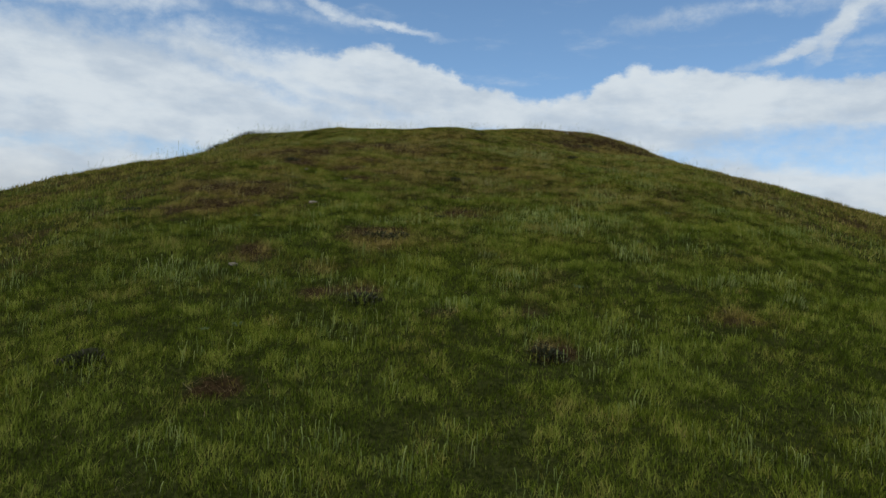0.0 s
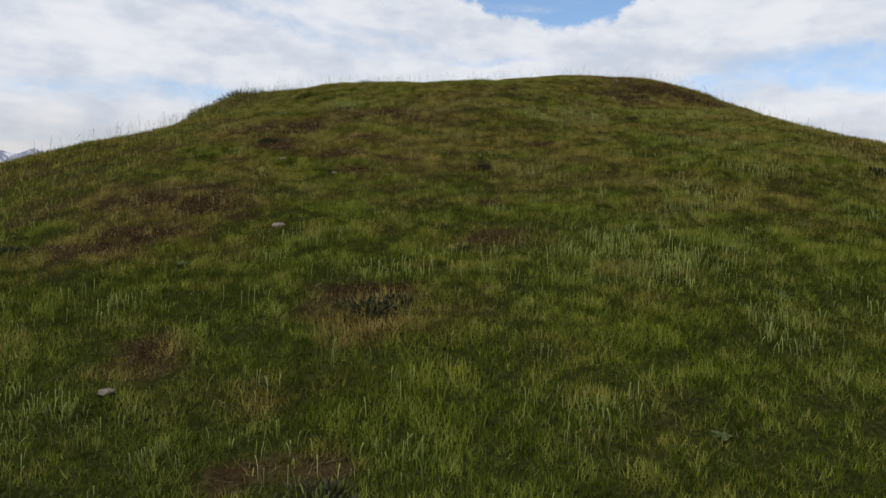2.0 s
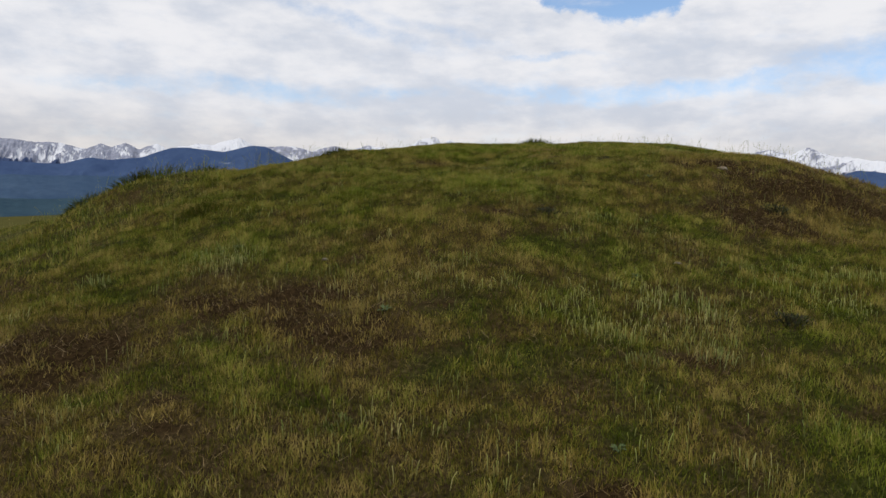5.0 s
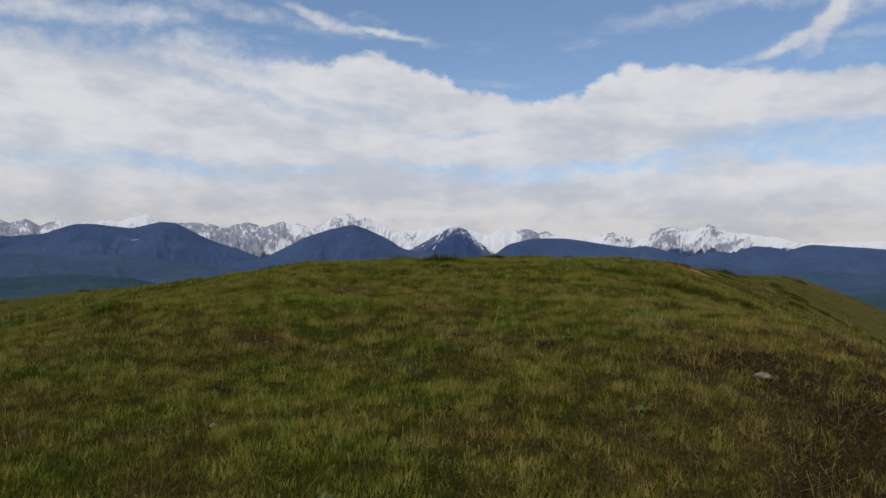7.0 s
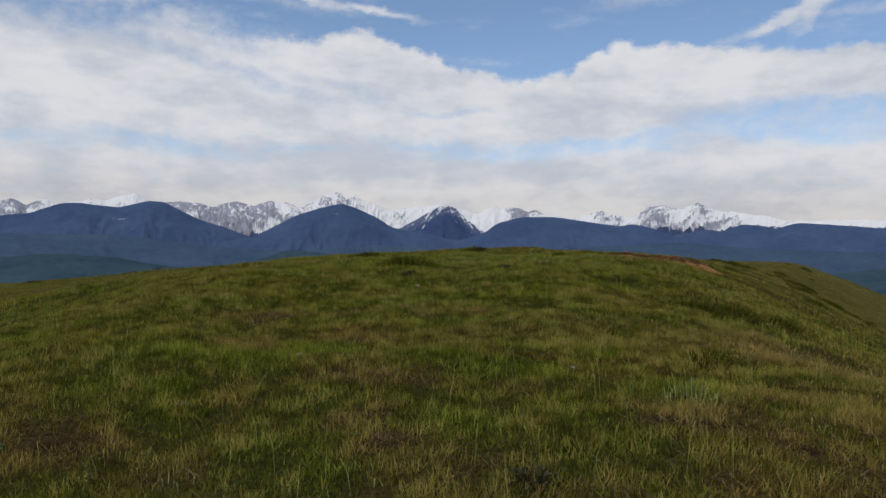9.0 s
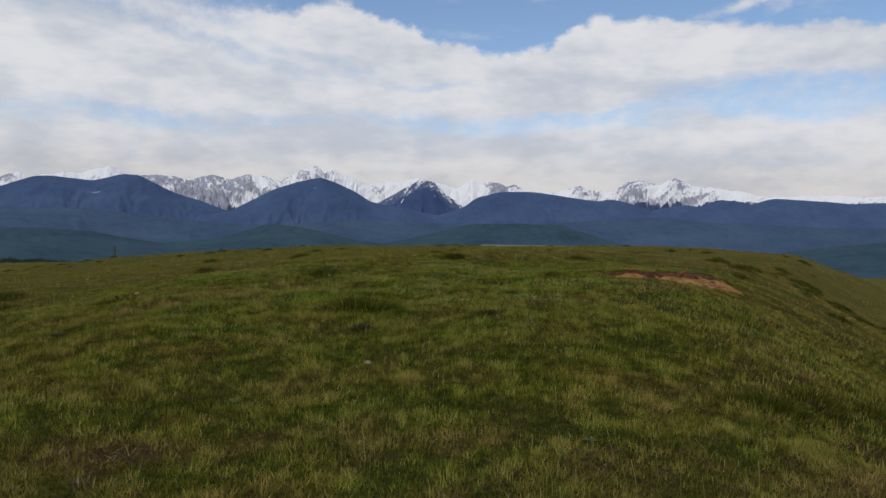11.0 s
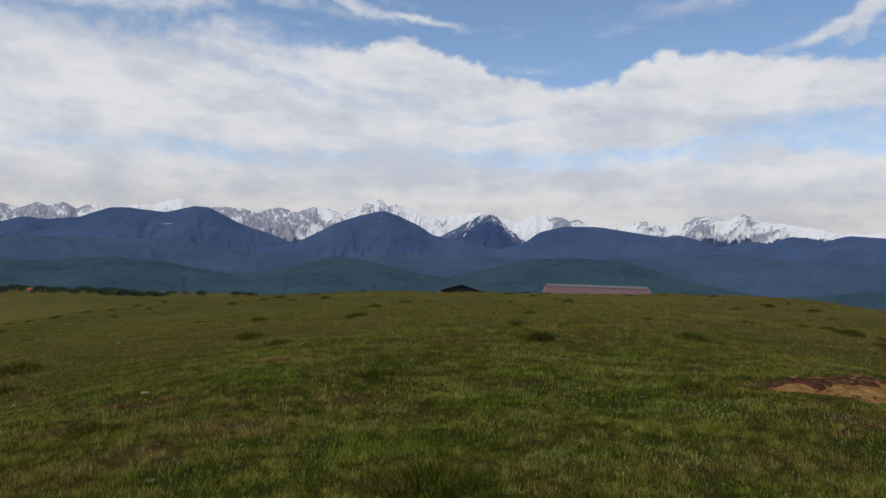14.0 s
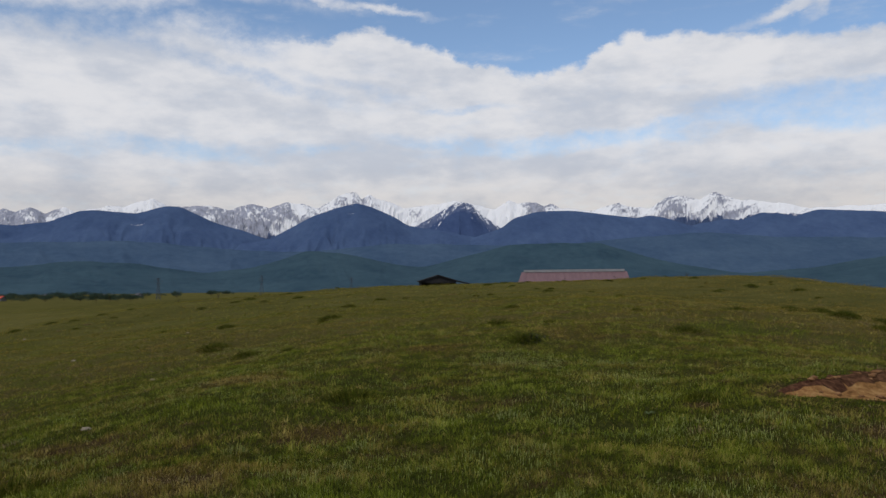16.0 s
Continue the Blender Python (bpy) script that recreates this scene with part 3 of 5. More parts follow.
ground = from_arrays("ground", np.stack([flat_x, flat_y, height(flat_x, flat_y)], -1), grid_faces(len(gy), len(gx)), GROUND,
                     (("dry", g_dry), ("bare", g_bare), ("clay", g_clay), ("torn", g_torn), ("field", np.clip((np.hypot(flat_x, np.maximum(flat_y - 15, 0)) - 11) / 13, 0, 1))), True)
tagged(ground, "grassy hill with worn soil patches above a wide plain", "ground", kind="structure")


# ---- mountains ----
def mountain_range(name, dist, foot, crest_line, material, label, base=-25.0, rough=0.09, spur=0.06, seed=1, step=0.09, freq=1.0, folds=3, round_off=0.5, cover=None):
    """A range as a relief: a crest line (degrees to the right, degrees up) roughened by fractal noise, with spurs running down towards the viewer."""
    ka, ke = zip(*crest_line)
    az = np.arange(ka[0], ka[-1] + step, step)
    crest = sum(np.interp(az + o * round_off, ka, ke) for o in (-0.5, -0.25, 0, 0.25, 0.5)) / 5
    crest = crest + rough * fbm(az / 1.6 * freq, az * 0 + seed, seed, 6, 0.6)
    top = np.maximum(np.tan(np.radians(crest)) * dist, base + 4)
    u = np.concatenate([1 - (1 - np.linspace(0, 1, 44)) ** 1.5, [1.04, 1.12, 1.3]])
    A, U = np.meshgrid(az, u)
    rad = foot + (dist - foot) * U
    below = crest[None, :] * (1 - np.clip(U, 0, 1) ** 1.25)
    if cover:
        ribs, rock, snow = cover(A, below, crest[None, :] - below)
    else:
        skew = A + 1.1 * U * np.sin(A * 1.7 + seed) + 0.5 * fbm(A / 3, U * 3, seed + 60, 3)
        ribs, rock, snow = 1 - 2 * np.abs(fbm(skew / 2.6 * freq, U * 2.6 + A * 0.3, seed + 40, folds, 0.5)), 0 * A, 0 * A
    sway = np.clip(U * (1 - U) * 4, 0, 1)
    prof = np.clip(U, 0, 1) ** 1.25 + spur * sway * (ribs - 0.45)
    prof = np.where(U > 1, 1 - 0.9 * (U - 1), prof)
    z = base + (top[None, :] - base) * prof
    x, y = rad * np.sin(np.radians(A)), rad * np.cos(np.radians(A))
    ob = from_arrays(name, np.stack([x, y, z], -1).reshape(-1, 3), grid_faces(len(u), len(az)), material, (("rock", rock.ravel()), ("snow", snow.ravel())), True)
    return tagged(ob, label, "mountains", kind="structure")


def alpine(a, below, el):
    """Rock ribs and snow gullies: steep and grey on some faces, smooth bowls of snow on others."""
    lean = np.interp(a, (-32, -24, -19, -11, -8, -2, 3, 8, 13, 15, 22, 26), (0.5, -0.6, -0.7, -0.7, -0.2, 0.6, 0.4, 0.6, 0.5, 1.5, 1.6, 0.8))
    held = np.interp(a, (-31, -28, -26.2, -25.4, -24.5, -22, -19.3, -17, -16.2, -15, -12.5, -11, -9, -6.5, -4, -1, 1.5, 4.2, 5.5, 6.5, 8, 11, 13.5, 15, 16, 17.5, 18.8, 20, 21.5, 24, 27),
                     (0.30, 0.32, 0.35, 0.85, 0.9, 0.8, 0.85, 0.5, 0.75, 0.36, 0.30, 0.62, 0.55, 0.62, 0.85, 0.85, 0.8, 0.85, 0.8, 0.45, 0.7, 0.65, 0.75, 0.62, 0.45, 0.60, 0.48, 0.55, 0.9, 0.95, 0.8))
    run = a + lean * below + 0.5 * fbm(a / 0.8, below * 1.4, 411, 4, 0.6)
    ribs = 1 - 2 * np.abs(fbm(run / 0.55, below * 0.45 + a * 0.1, 421, 4, 0.6))
    fine = fbm(run / 0.22, below * 2.2, 431, 4, 0.7)
    speck = fbm(a / 0.13, el / 0.07, 437, 3, 0.7)
    bowls = fbm(a / 1.1, el / 0.8, 441, 3)
    snow = np.clip(0.94 * held + 0.65 * (0.5 - ribs) * (1.2 - held) + 0.75 * fine * (1.3 - held) + 0.45 * speck * (1.4 - held) + 0.4 * bowls + 0.02, 0, 1)
    wooded = np.interp(a, (-31, -20, -12, 0, 10, 16, 19, 22, 24, 27), (3.2, 3.4, 2.9, 3.2, 3.6, 3.7, 3.85, 3.95, 4.0, 3.9)) + 0.25 * fine + 0.3 * bowls + 0.15 * speck
    line = np.clip((el - wooded) / 0.3, 0, 1)
    return ribs, line, snow * line


def speckled(a, below, el):
    """Woods with snow showing through, thicker towards the top."""
    run = a + np.where(a < 1.2, 1.2, -1.2) * below
    fine = fbm(run / 0.22, below * 1.0, 461, 3, 0.65)
    held = np.clip(0.42 - 0.55 * below + 0.6 * fine + 0.6 * fbm(a / 0.12, el / 0.06, 467, 3, 0.7), 0, 1)
    return 1 - 2 * np.abs(fbm(run / 1.1, below * 0.4, 465, 3)), np.clip(1.4 - below, 0, 1) * 0.6, held


def clearings(a, below, el):
    """Woods with a few thin streaks of old snow on open slopes."""
    streak = np.exp(-(((a + 20.6) / 1.6) ** 2) - ((el - 4.0 - 0.10 * (a + 20.6)) / 0.09) ** 2) + np.exp(-(((a + 6.3) / 0.55) ** 2) - ((el - 5.0 - 0.25 * (a + 6.3)) / 0.08) ** 2)
    streak = streak * (0.55 + 0.8 * fbm(a / 0.4, el / 0.12, 471, 3))
    skew = a + 0.9 * below * np.sin(a * 1.7) + 0.5 * fbm(a / 3, below, 475, 3)
    return 1 - 2 * np.abs(fbm(skew / 2.2, below * 0.7 + a * 0.3, 479, 3, 0.5)), 0 * a, np.clip(streak * 0.8, 0, 0.42)


SNOW_CREST_WEST = ((-44, 4.6), (-36, 4.9), (-31, 4.75), (-29.4, 4.5), (-28.5, 4.9), (-27.9, 4.78), (-27.1, 5.1), (-26.3, 4.72), (-25.1, 5.17), (-24.5, 4.82), (-22.6, 5.28), (-21.5, 5.24), (-19.8, 5.87), (-18.8, 5.4), (-17.5, 5.35), (-16.2, 5.5), (-14.8, 5.2),
                   (-13.3, 5.6), (-12.1, 5.33), (-11, 5.72), (-9.8, 5.65), (-8.8, 5.42), (-7.2, 6.3), (-6.1, 6.55), (-5.75, 5.98), (-5.2, 6.38), (-4.6, 6.0), (-3.75, 5.8), (-2.7, 5.35))
SNOW_CREST_EAST = ((-0.9, 5.55), (0.9, 5.87), (2.7, 5.5), (3.7, 5.2), (4.7, 5.82), (5.3, 5.64), (6.6, 5.7), (7.2, 5.38), (7.7, 5.53), (8.3, 5.2), (10.6, 4.98), (11.5, 5.3), (12.3, 5.53), (13, 5.25), (14.4, 5.07), (15.8, 5.95), (16.9, 5.78), (17.6, 5.47),
                   (18.7, 6.0), (19.6, 5.62), (20.6, 5.34), (21.5, 5.26), (23.2, 5.0), (24.5, 4.66), (27, 4.78), (31, 4.6), (36, 4.7), (44, 4.5))
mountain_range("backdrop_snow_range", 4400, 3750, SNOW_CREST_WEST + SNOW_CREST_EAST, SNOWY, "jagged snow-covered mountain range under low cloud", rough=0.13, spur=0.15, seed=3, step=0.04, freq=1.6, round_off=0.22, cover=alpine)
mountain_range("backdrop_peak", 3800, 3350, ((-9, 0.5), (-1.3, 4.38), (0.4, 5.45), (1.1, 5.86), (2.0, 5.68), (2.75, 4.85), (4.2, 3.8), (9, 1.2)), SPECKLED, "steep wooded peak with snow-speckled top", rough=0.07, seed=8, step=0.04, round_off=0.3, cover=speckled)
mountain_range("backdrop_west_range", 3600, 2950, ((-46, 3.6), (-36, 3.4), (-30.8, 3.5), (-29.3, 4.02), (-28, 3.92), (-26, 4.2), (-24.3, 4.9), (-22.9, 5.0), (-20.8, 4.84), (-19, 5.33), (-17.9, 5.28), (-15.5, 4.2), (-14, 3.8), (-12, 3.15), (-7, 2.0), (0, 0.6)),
               HAZY_FOREST, "dark haze-blue forested mountain with a broad rounded top", seed=5, freq=0.8, cover=clearings)
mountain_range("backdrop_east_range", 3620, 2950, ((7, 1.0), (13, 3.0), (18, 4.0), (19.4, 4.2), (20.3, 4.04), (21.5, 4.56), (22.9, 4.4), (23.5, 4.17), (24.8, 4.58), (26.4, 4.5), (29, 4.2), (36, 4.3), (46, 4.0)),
               HAZY_FOREST, "dark haze-blue forested mountain below the snowfields", seed=25, freq=0.8)
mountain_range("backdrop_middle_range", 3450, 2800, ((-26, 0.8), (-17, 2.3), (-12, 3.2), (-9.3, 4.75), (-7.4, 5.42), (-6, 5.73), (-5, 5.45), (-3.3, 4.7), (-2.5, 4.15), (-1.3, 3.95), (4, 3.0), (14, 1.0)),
               HAZY_FOREST, "dark haze-blue forested mountain with a pointed top", rough=0.07, seed=35, freq=0.8, cover=clearings)
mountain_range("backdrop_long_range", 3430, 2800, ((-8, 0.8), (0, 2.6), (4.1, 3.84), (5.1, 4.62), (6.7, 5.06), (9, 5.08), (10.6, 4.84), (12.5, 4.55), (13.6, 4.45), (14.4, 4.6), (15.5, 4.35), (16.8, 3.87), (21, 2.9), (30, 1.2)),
               HAZY_FOREST, "long dark haze-blue forested mountain ridge", rough=0.07, seed=45, freq=0.8)
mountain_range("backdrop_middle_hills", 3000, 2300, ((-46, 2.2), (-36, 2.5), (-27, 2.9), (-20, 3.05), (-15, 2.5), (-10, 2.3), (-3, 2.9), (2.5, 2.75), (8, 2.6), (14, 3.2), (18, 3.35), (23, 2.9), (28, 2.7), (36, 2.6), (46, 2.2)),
               HAZY_MIDWOOD, "hazy wooded middle hills", rough=0.10, spur=0.05, seed=12, freq=0.8, round_off=2.0)
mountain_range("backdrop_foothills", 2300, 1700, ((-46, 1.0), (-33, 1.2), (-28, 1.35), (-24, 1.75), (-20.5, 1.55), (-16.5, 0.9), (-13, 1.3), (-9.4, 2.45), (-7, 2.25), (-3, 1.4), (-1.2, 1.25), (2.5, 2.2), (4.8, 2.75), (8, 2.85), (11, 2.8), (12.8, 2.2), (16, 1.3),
               (20, 0.6), (24.5, 0.9), (28.8, 1.6), (34, 2.0), (46, 1.6)), HAZY_NEARWOOD, "dark green wooded foothills at the plain's edge, tinted by haze", rough=0.08, spur=0.05, seed=19, round_off=1.0)


# ---- grass ----
rng = np.random.default_rng(7)


def frame_of(x, y, tall, wide, lean, sink):
    n = len(x)
    turn, side = rng.uniform(0, 2 * np.pi, n), rng.uniform(0, 2 * np.pi, n)
    return (height(x, y) - sink, np.cos(turn) * lean * tall, np.sin(turn) * lean * tall, np.cos(side) * wide / 2, np.sin(side) * wide / 2,
            tall * np.sqrt(np.clip(1 - (lean * 0.8) ** 2, 0.05, 1)))


def spikes(x, y, tall, wide, lean):
    """One slim leaf a plant: the dense mat of the turf."""
    z, dx, dy, wx, wy, up = frame_of(x, y, tall, wide, lean, 0.004)
    v = np.stack([np.stack([x - wx, y - wy, z], -1), np.stack([x + wx, y + wy, z], -1), np.stack([x + dx, y + dy, z + up], -1)], 1)
    return v.reshape(-1, 3), np.arange(3 * len(x)).reshape(-1, 3), 3


def blades(x, y, tall, wide, lean, blunt=False):
    """Curved blades with two joints and a tip, or a blunt head."""
    z, dx, dy, wx, wy, up = frame_of(x, y, tall, wide, lean, 0.006)
    rows = []
    for t, w in (((0.0, 0.6), (0.6, 0.7), (1.0, 1.0)) if blunt else ((0.0, 0.8), (0.55, 1.0), (1.0, 0.0))):
        px, py, pz = x + dx * t * t, y + dy * t * t, z + up * t * (1.25 - 0.25 * t)
        rows += [(px - wx * w, py - wy * w, pz), (px + wx * w, py + wy * w, pz)] if w > 0 else [(px, py, pz)]
    verts = np.stack([np.stack(r, -1) for r in rows], 1)
    k = verts.shape[1]
    tris = np.array([(0, 1, 3), (0, 3, 2), (2, 3, 4)] if k == 5 else [(0, 1, 3), (0, 3, 2), (2, 3, 5), (2, 5, 4)])
    return verts.reshape(-1, 3), (np.arange(len(x))[:, None, None] * k + tris[None]).reshape(-1, 3), k


def sown(zones):
    """Points in rectangles x0, x1, y0, y1 with so many to the square metre, and a size."""
    xs, ys, size = [], [], []
    for x0, x1, y0, y1, per, scale in zones:
        n = int((x1 - x0) * (y1 - y0) * per)
        xs.append(rng.uniform(x0, x1, n)), ys.append(rng.uniform(y0, y1, n)), size.append(np.full(n, scale))
    return np.concatenate(xs), np.concatenate(ys), np.concatenate(size)


def grass_object(name, label, made, dry, tone, material):
    v, f, k = made
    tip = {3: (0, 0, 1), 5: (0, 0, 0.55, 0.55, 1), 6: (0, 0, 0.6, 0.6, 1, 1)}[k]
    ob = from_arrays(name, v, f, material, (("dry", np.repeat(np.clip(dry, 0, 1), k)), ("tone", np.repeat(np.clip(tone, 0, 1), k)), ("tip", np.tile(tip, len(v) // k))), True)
    return tagged(ob, label, "grass", kind="stuff")


def sward(x, y):
    """Clumps, and wider drifts of richer growth."""
    return fbm(x / 0.15, y / 0.14, 201, 3), 0.7 * fbm(x / 0.4, y / 0.3, 221, 4, 0.8) + 0.55 * LUSH_AT.at(x, y)


def by_pit(x, y):
    """The turf stays short on the trampled near side of the hollow."""
    e, v = pit_shape(x, y)
    return np.where(v < 0.3, np.clip((e - 0.9) / 2.2, 0.25, 1), 1.0)


# the dense mat of short leaves, thin where the soil is worn
tx, ty, ts = sown(((-2.8, 3.4, 2.2, 13.0, 13000, 0.73), (-2.8, 3.4, 13.0, 20.0, 11500, 0.76), (-2.8, 3.4, 20.0, 24.0, 8000, 0.9), (-5.6, -2.8, 2.4, 24.0, 2000, 1.45), (3.4, 6.2, 2.4, 24.0, 2000, 1.45), (-9.5, -5.6, 2.4, 24, 700, 2.2), (6.2, 9.5, 2.4, 24, 700, 2.2),
                   (-4.5, 6.5, 24.0, 30.0, 3000, 1.3), (-9, -4.5, 24.0, 30.0, 900, 2.0), (6.5, 11.5, 24.0, 30.0, 900, 2.0), (-12, 13, 30, 40, 800, 2.0), (-22, -12, 24, 40, 220, 3.2), (13, 20, 26, 40, 220, 3.2),
                   (-36, 32, 40, 62, 90, 4.2), (-44, 34, 62, 92, 30, 6.0)))
t_dry, t_bare, t_clay = cover_at(tx, ty)
tuft, rich = sward(tx, ty)
keep = (rng.uniform(0, 1, len(tx)) < np.clip(1.1 - 1.3 * t_bare + 0.8 * tuft, 0.05, 1)) & (t_clay < 0.45)
tx, ty, ts, t_dry, tuft, rich = tx[keep], ty[keep], ts[keep], t_dry[keep], tuft[keep], rich[keep]
n = len(tx)
far = np.interp(ty, (24, 34), (1, 0.5))
mottle = fbm(tx / 0.06, ty / 0.06, 241, 2)
tall = ts**0.4 * (0.036 + 0.022 * tuft + 0.016 * mottle + 0.010 * np.clip(rich, -0.6, 1)) * rng.uniform(0.6, 1.4, n) * np.interp(ty, (23, 28, 38, 44), (1, 0.75, 0.75, 0.5)) * by_pit(tx, ty)
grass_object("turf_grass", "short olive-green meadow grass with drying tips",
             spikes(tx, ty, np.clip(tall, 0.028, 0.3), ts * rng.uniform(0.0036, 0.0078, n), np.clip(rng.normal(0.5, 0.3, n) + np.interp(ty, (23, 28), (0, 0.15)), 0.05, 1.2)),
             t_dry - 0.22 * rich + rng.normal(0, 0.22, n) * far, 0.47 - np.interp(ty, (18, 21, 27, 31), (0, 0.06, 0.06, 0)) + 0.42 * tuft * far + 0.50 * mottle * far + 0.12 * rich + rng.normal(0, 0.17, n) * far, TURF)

# longer fine blades that stand over the mat where it grows richer
lx, ly, ls = sown(((-3.2, 3.8, 2.2, 24.0, 4200, 0.9), (-6.5, -3.2, 2.4, 24.0, 600, 1.3), (3.8, 7.0, 2.4, 24.0, 600, 1.3), (-6, 8, 24, 32, 900, 1.1)))
l_dry, l_bare, l_clay = cover_at(lx, ly)
tuft, rich = sward(lx, ly)
keep = (rng.uniform(0, 1, len(lx)) < np.clip(-0.22 + 1.15 * rich + 0.7 * tuft - 0.6 * l_bare, 0.01, 1)) & (by_pit(lx, ly) > 0.9)
lx, ly, ls, l_dry, tuft, rich = lx[keep], ly[keep], ls[keep], l_dry[keep], tuft[keep], rich[keep]
n = len(lx)
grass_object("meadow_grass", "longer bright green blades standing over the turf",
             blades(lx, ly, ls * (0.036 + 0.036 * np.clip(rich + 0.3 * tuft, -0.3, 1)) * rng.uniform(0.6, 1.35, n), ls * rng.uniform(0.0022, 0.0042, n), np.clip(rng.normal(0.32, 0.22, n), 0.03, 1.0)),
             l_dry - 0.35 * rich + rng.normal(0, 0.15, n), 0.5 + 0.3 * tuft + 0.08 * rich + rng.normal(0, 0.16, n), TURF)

# pale upright stalks in tight clumps that gather in drifts
PALE_SPOTS = PALE_FOOT + PALE_SLOPE + PALE_TOP
cx, cy, cs = sown(((-3.6, 4.2, 2.2, 20.0, 50, 0.95), (-4.0, 5.5, 20.0, 29.0, 75, 0.85), (-9.0, 11.5, 29.0, 38.0, 12, 1.1), (-9.5, -3.6, 2.4, 24.0, 9, 1.15), (4.2, 9.5, 2.4, 24.0, 9, 1.15))
                  + tuple((px - r, px + r, py - r, py + r, 50, 1.0) for px, py, r in PALE_SPOTS))
s_dry, s_bare, s_clay = cover_at(cx, cy)
drift = fbm(cx / 0.9, cy / 0.6, 301, 3) + 1.1 * PALE_AT.at(cx, cy)
keep = (rng.uniform(0, 1, len(cx)) < np.clip((drift + 0.14) * 1.2, 0.06, 0.85) * np.interp(cy, (11, 13.5, 19, 21, 27, 31), (1, 0.45, 0.45, 1.6, 1.5, 0.4)) * (1 - 0.8 * s_bare)) & (by_pit(cx, cy) > 0.9) & (s_clay < 0.2)
cx, cy, cs, s_dry, drift = cx[keep], cy[keep], cs[keep], s_dry[keep], drift[keep]
many = rng.integers(4, 17, len(cx))
lift, hue = np.repeat(rng.uniform(0.75, 1.25, len(cx)), many), np.repeat(rng.normal(0, 0.14, len(cx)), many)
cx, cy, ss, s_dry, drift = (np.repeat(a, many) for a in (cx, cy, cs, s_dry, drift))
n = len(cx)
sx, sy = cx + rng.normal(0, 0.07, n) * ss, cy + rng.normal(0, 0.06, n) * ss
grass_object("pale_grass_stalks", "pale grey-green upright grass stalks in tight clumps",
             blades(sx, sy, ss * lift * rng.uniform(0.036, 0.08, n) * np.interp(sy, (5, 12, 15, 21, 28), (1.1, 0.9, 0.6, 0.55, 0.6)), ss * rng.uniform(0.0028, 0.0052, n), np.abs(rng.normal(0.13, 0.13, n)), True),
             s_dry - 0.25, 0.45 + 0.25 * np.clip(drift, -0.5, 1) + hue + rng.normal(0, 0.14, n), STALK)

# dead straw lying on the worn ground
dx_, dy_, ds = sown(((-3.6, 4.2, 2.4, 24.0, 2000, 0.9), (-8.5, 11.5, 24.0, 36.0, 300, 1.3)))
d_dry, d_bare, d_clay = cover_at(dx_, dy_)
keep = (rng.uniform(0, 1, len(dx_)) < np.clip(d_dry * 0.95 + 0.6 * d_bare - 0.25, 0.03, 0.9)) & (d_clay < 0.5)
dx_, dy_, ds, d_dry = dx_[keep], dy_[keep], ds[keep], d_dry[keep]
n = len(dx_)
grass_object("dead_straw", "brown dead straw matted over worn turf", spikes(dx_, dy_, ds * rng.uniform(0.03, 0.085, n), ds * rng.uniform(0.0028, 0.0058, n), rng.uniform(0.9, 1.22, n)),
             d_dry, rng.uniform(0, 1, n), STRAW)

# thin seed stems, thickest along the brow of the hill
hx, hy, hs = sown(((-4.6, 4.6, 10, 24, 5, 0.8), (-4.6, 4.4, 12.8, 16.5, 22, 0.75), (-5.5, -2.2, 12, 18, 30, 1.0), (1.5, 5, 13, 19, 9, 0.9), (-9, 11, 24, 40, 2, 0.9)))
n = len(hx)
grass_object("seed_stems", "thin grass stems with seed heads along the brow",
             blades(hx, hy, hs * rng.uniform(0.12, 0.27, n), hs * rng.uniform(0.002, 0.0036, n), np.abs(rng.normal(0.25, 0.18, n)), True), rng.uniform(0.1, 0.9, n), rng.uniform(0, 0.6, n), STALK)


# ---- things ----
def empty(name, m, label, category, group="", kind=""):
    ob = new(name)
    ob.matrix_world = m
    return tagged(ob, label, category, group, kind)


def part(name, bm, material, parent, label=""):
    """Links a bmesh as one mesh object under a thing or a part."""
    me = bpy.data.meshes.new(name)
    bm.to_mesh(me)
    bm.free()
    me.materials.append(material)
    ob = new(name, me)
    ob.parent = parent
    return tagged(ob, label)


def prism(bm, outline, depth, m=Matrix()):
    """A solid from an outline in x and z, pushed along y."""
    a = [bm.verts.new(m @ Vector((x, 0, z))) for x, z in outline]
    b = [bm.verts.new(m @ Vector((x, depth, z))) for x, z in outline]
    bm.faces.new(a), bm.faces.new(b[::-1])
    for i in range(len(a)):
        j = (i + 1) % len(a)
        bm.faces.new((a[i], b[i], b[j], a[j]))
    bmesh.ops.recalc_face_normals(bm, faces=bm.faces)
    return bm


def box(x0, x1, y0, y1, z0, z1, bm=None):
    return prism(bm or bmesh.new(), ((x0, z0), (x1, z0), (x1, z1), (x0, z1)), y1 - y0, Matrix.Translation((0, y0, 0)))


def rod(bm, a, b, r0, r1, sides=6):
    """A tapered round bar from a to b."""
    a, b = Vector(a), Vector(b)
    q = (b - a).to_track_quat("Z", "Y")
    rings = []
    for p, r in ((a, r0), (b, r1)):
        rings.append([bm.verts.new(p + q @ Vector((r * math.cos(k * 2 * math.pi / sides), r * math.sin(k * 2 * math.pi / sides), 0))) for k in range(sides)])
    for k in range(sides):
        j = (k + 1) % sides
        bm.faces.new((rings[0][k], rings[0][j], rings[1][j], rings[1][k]))
    bm.faces.new(rings[0][::-1]), bm.faces.new(rings[1])
    return bm


def ground_at(x, y):
    return float(height(np.array([float(x)]), np.array([float(y)]))[0])


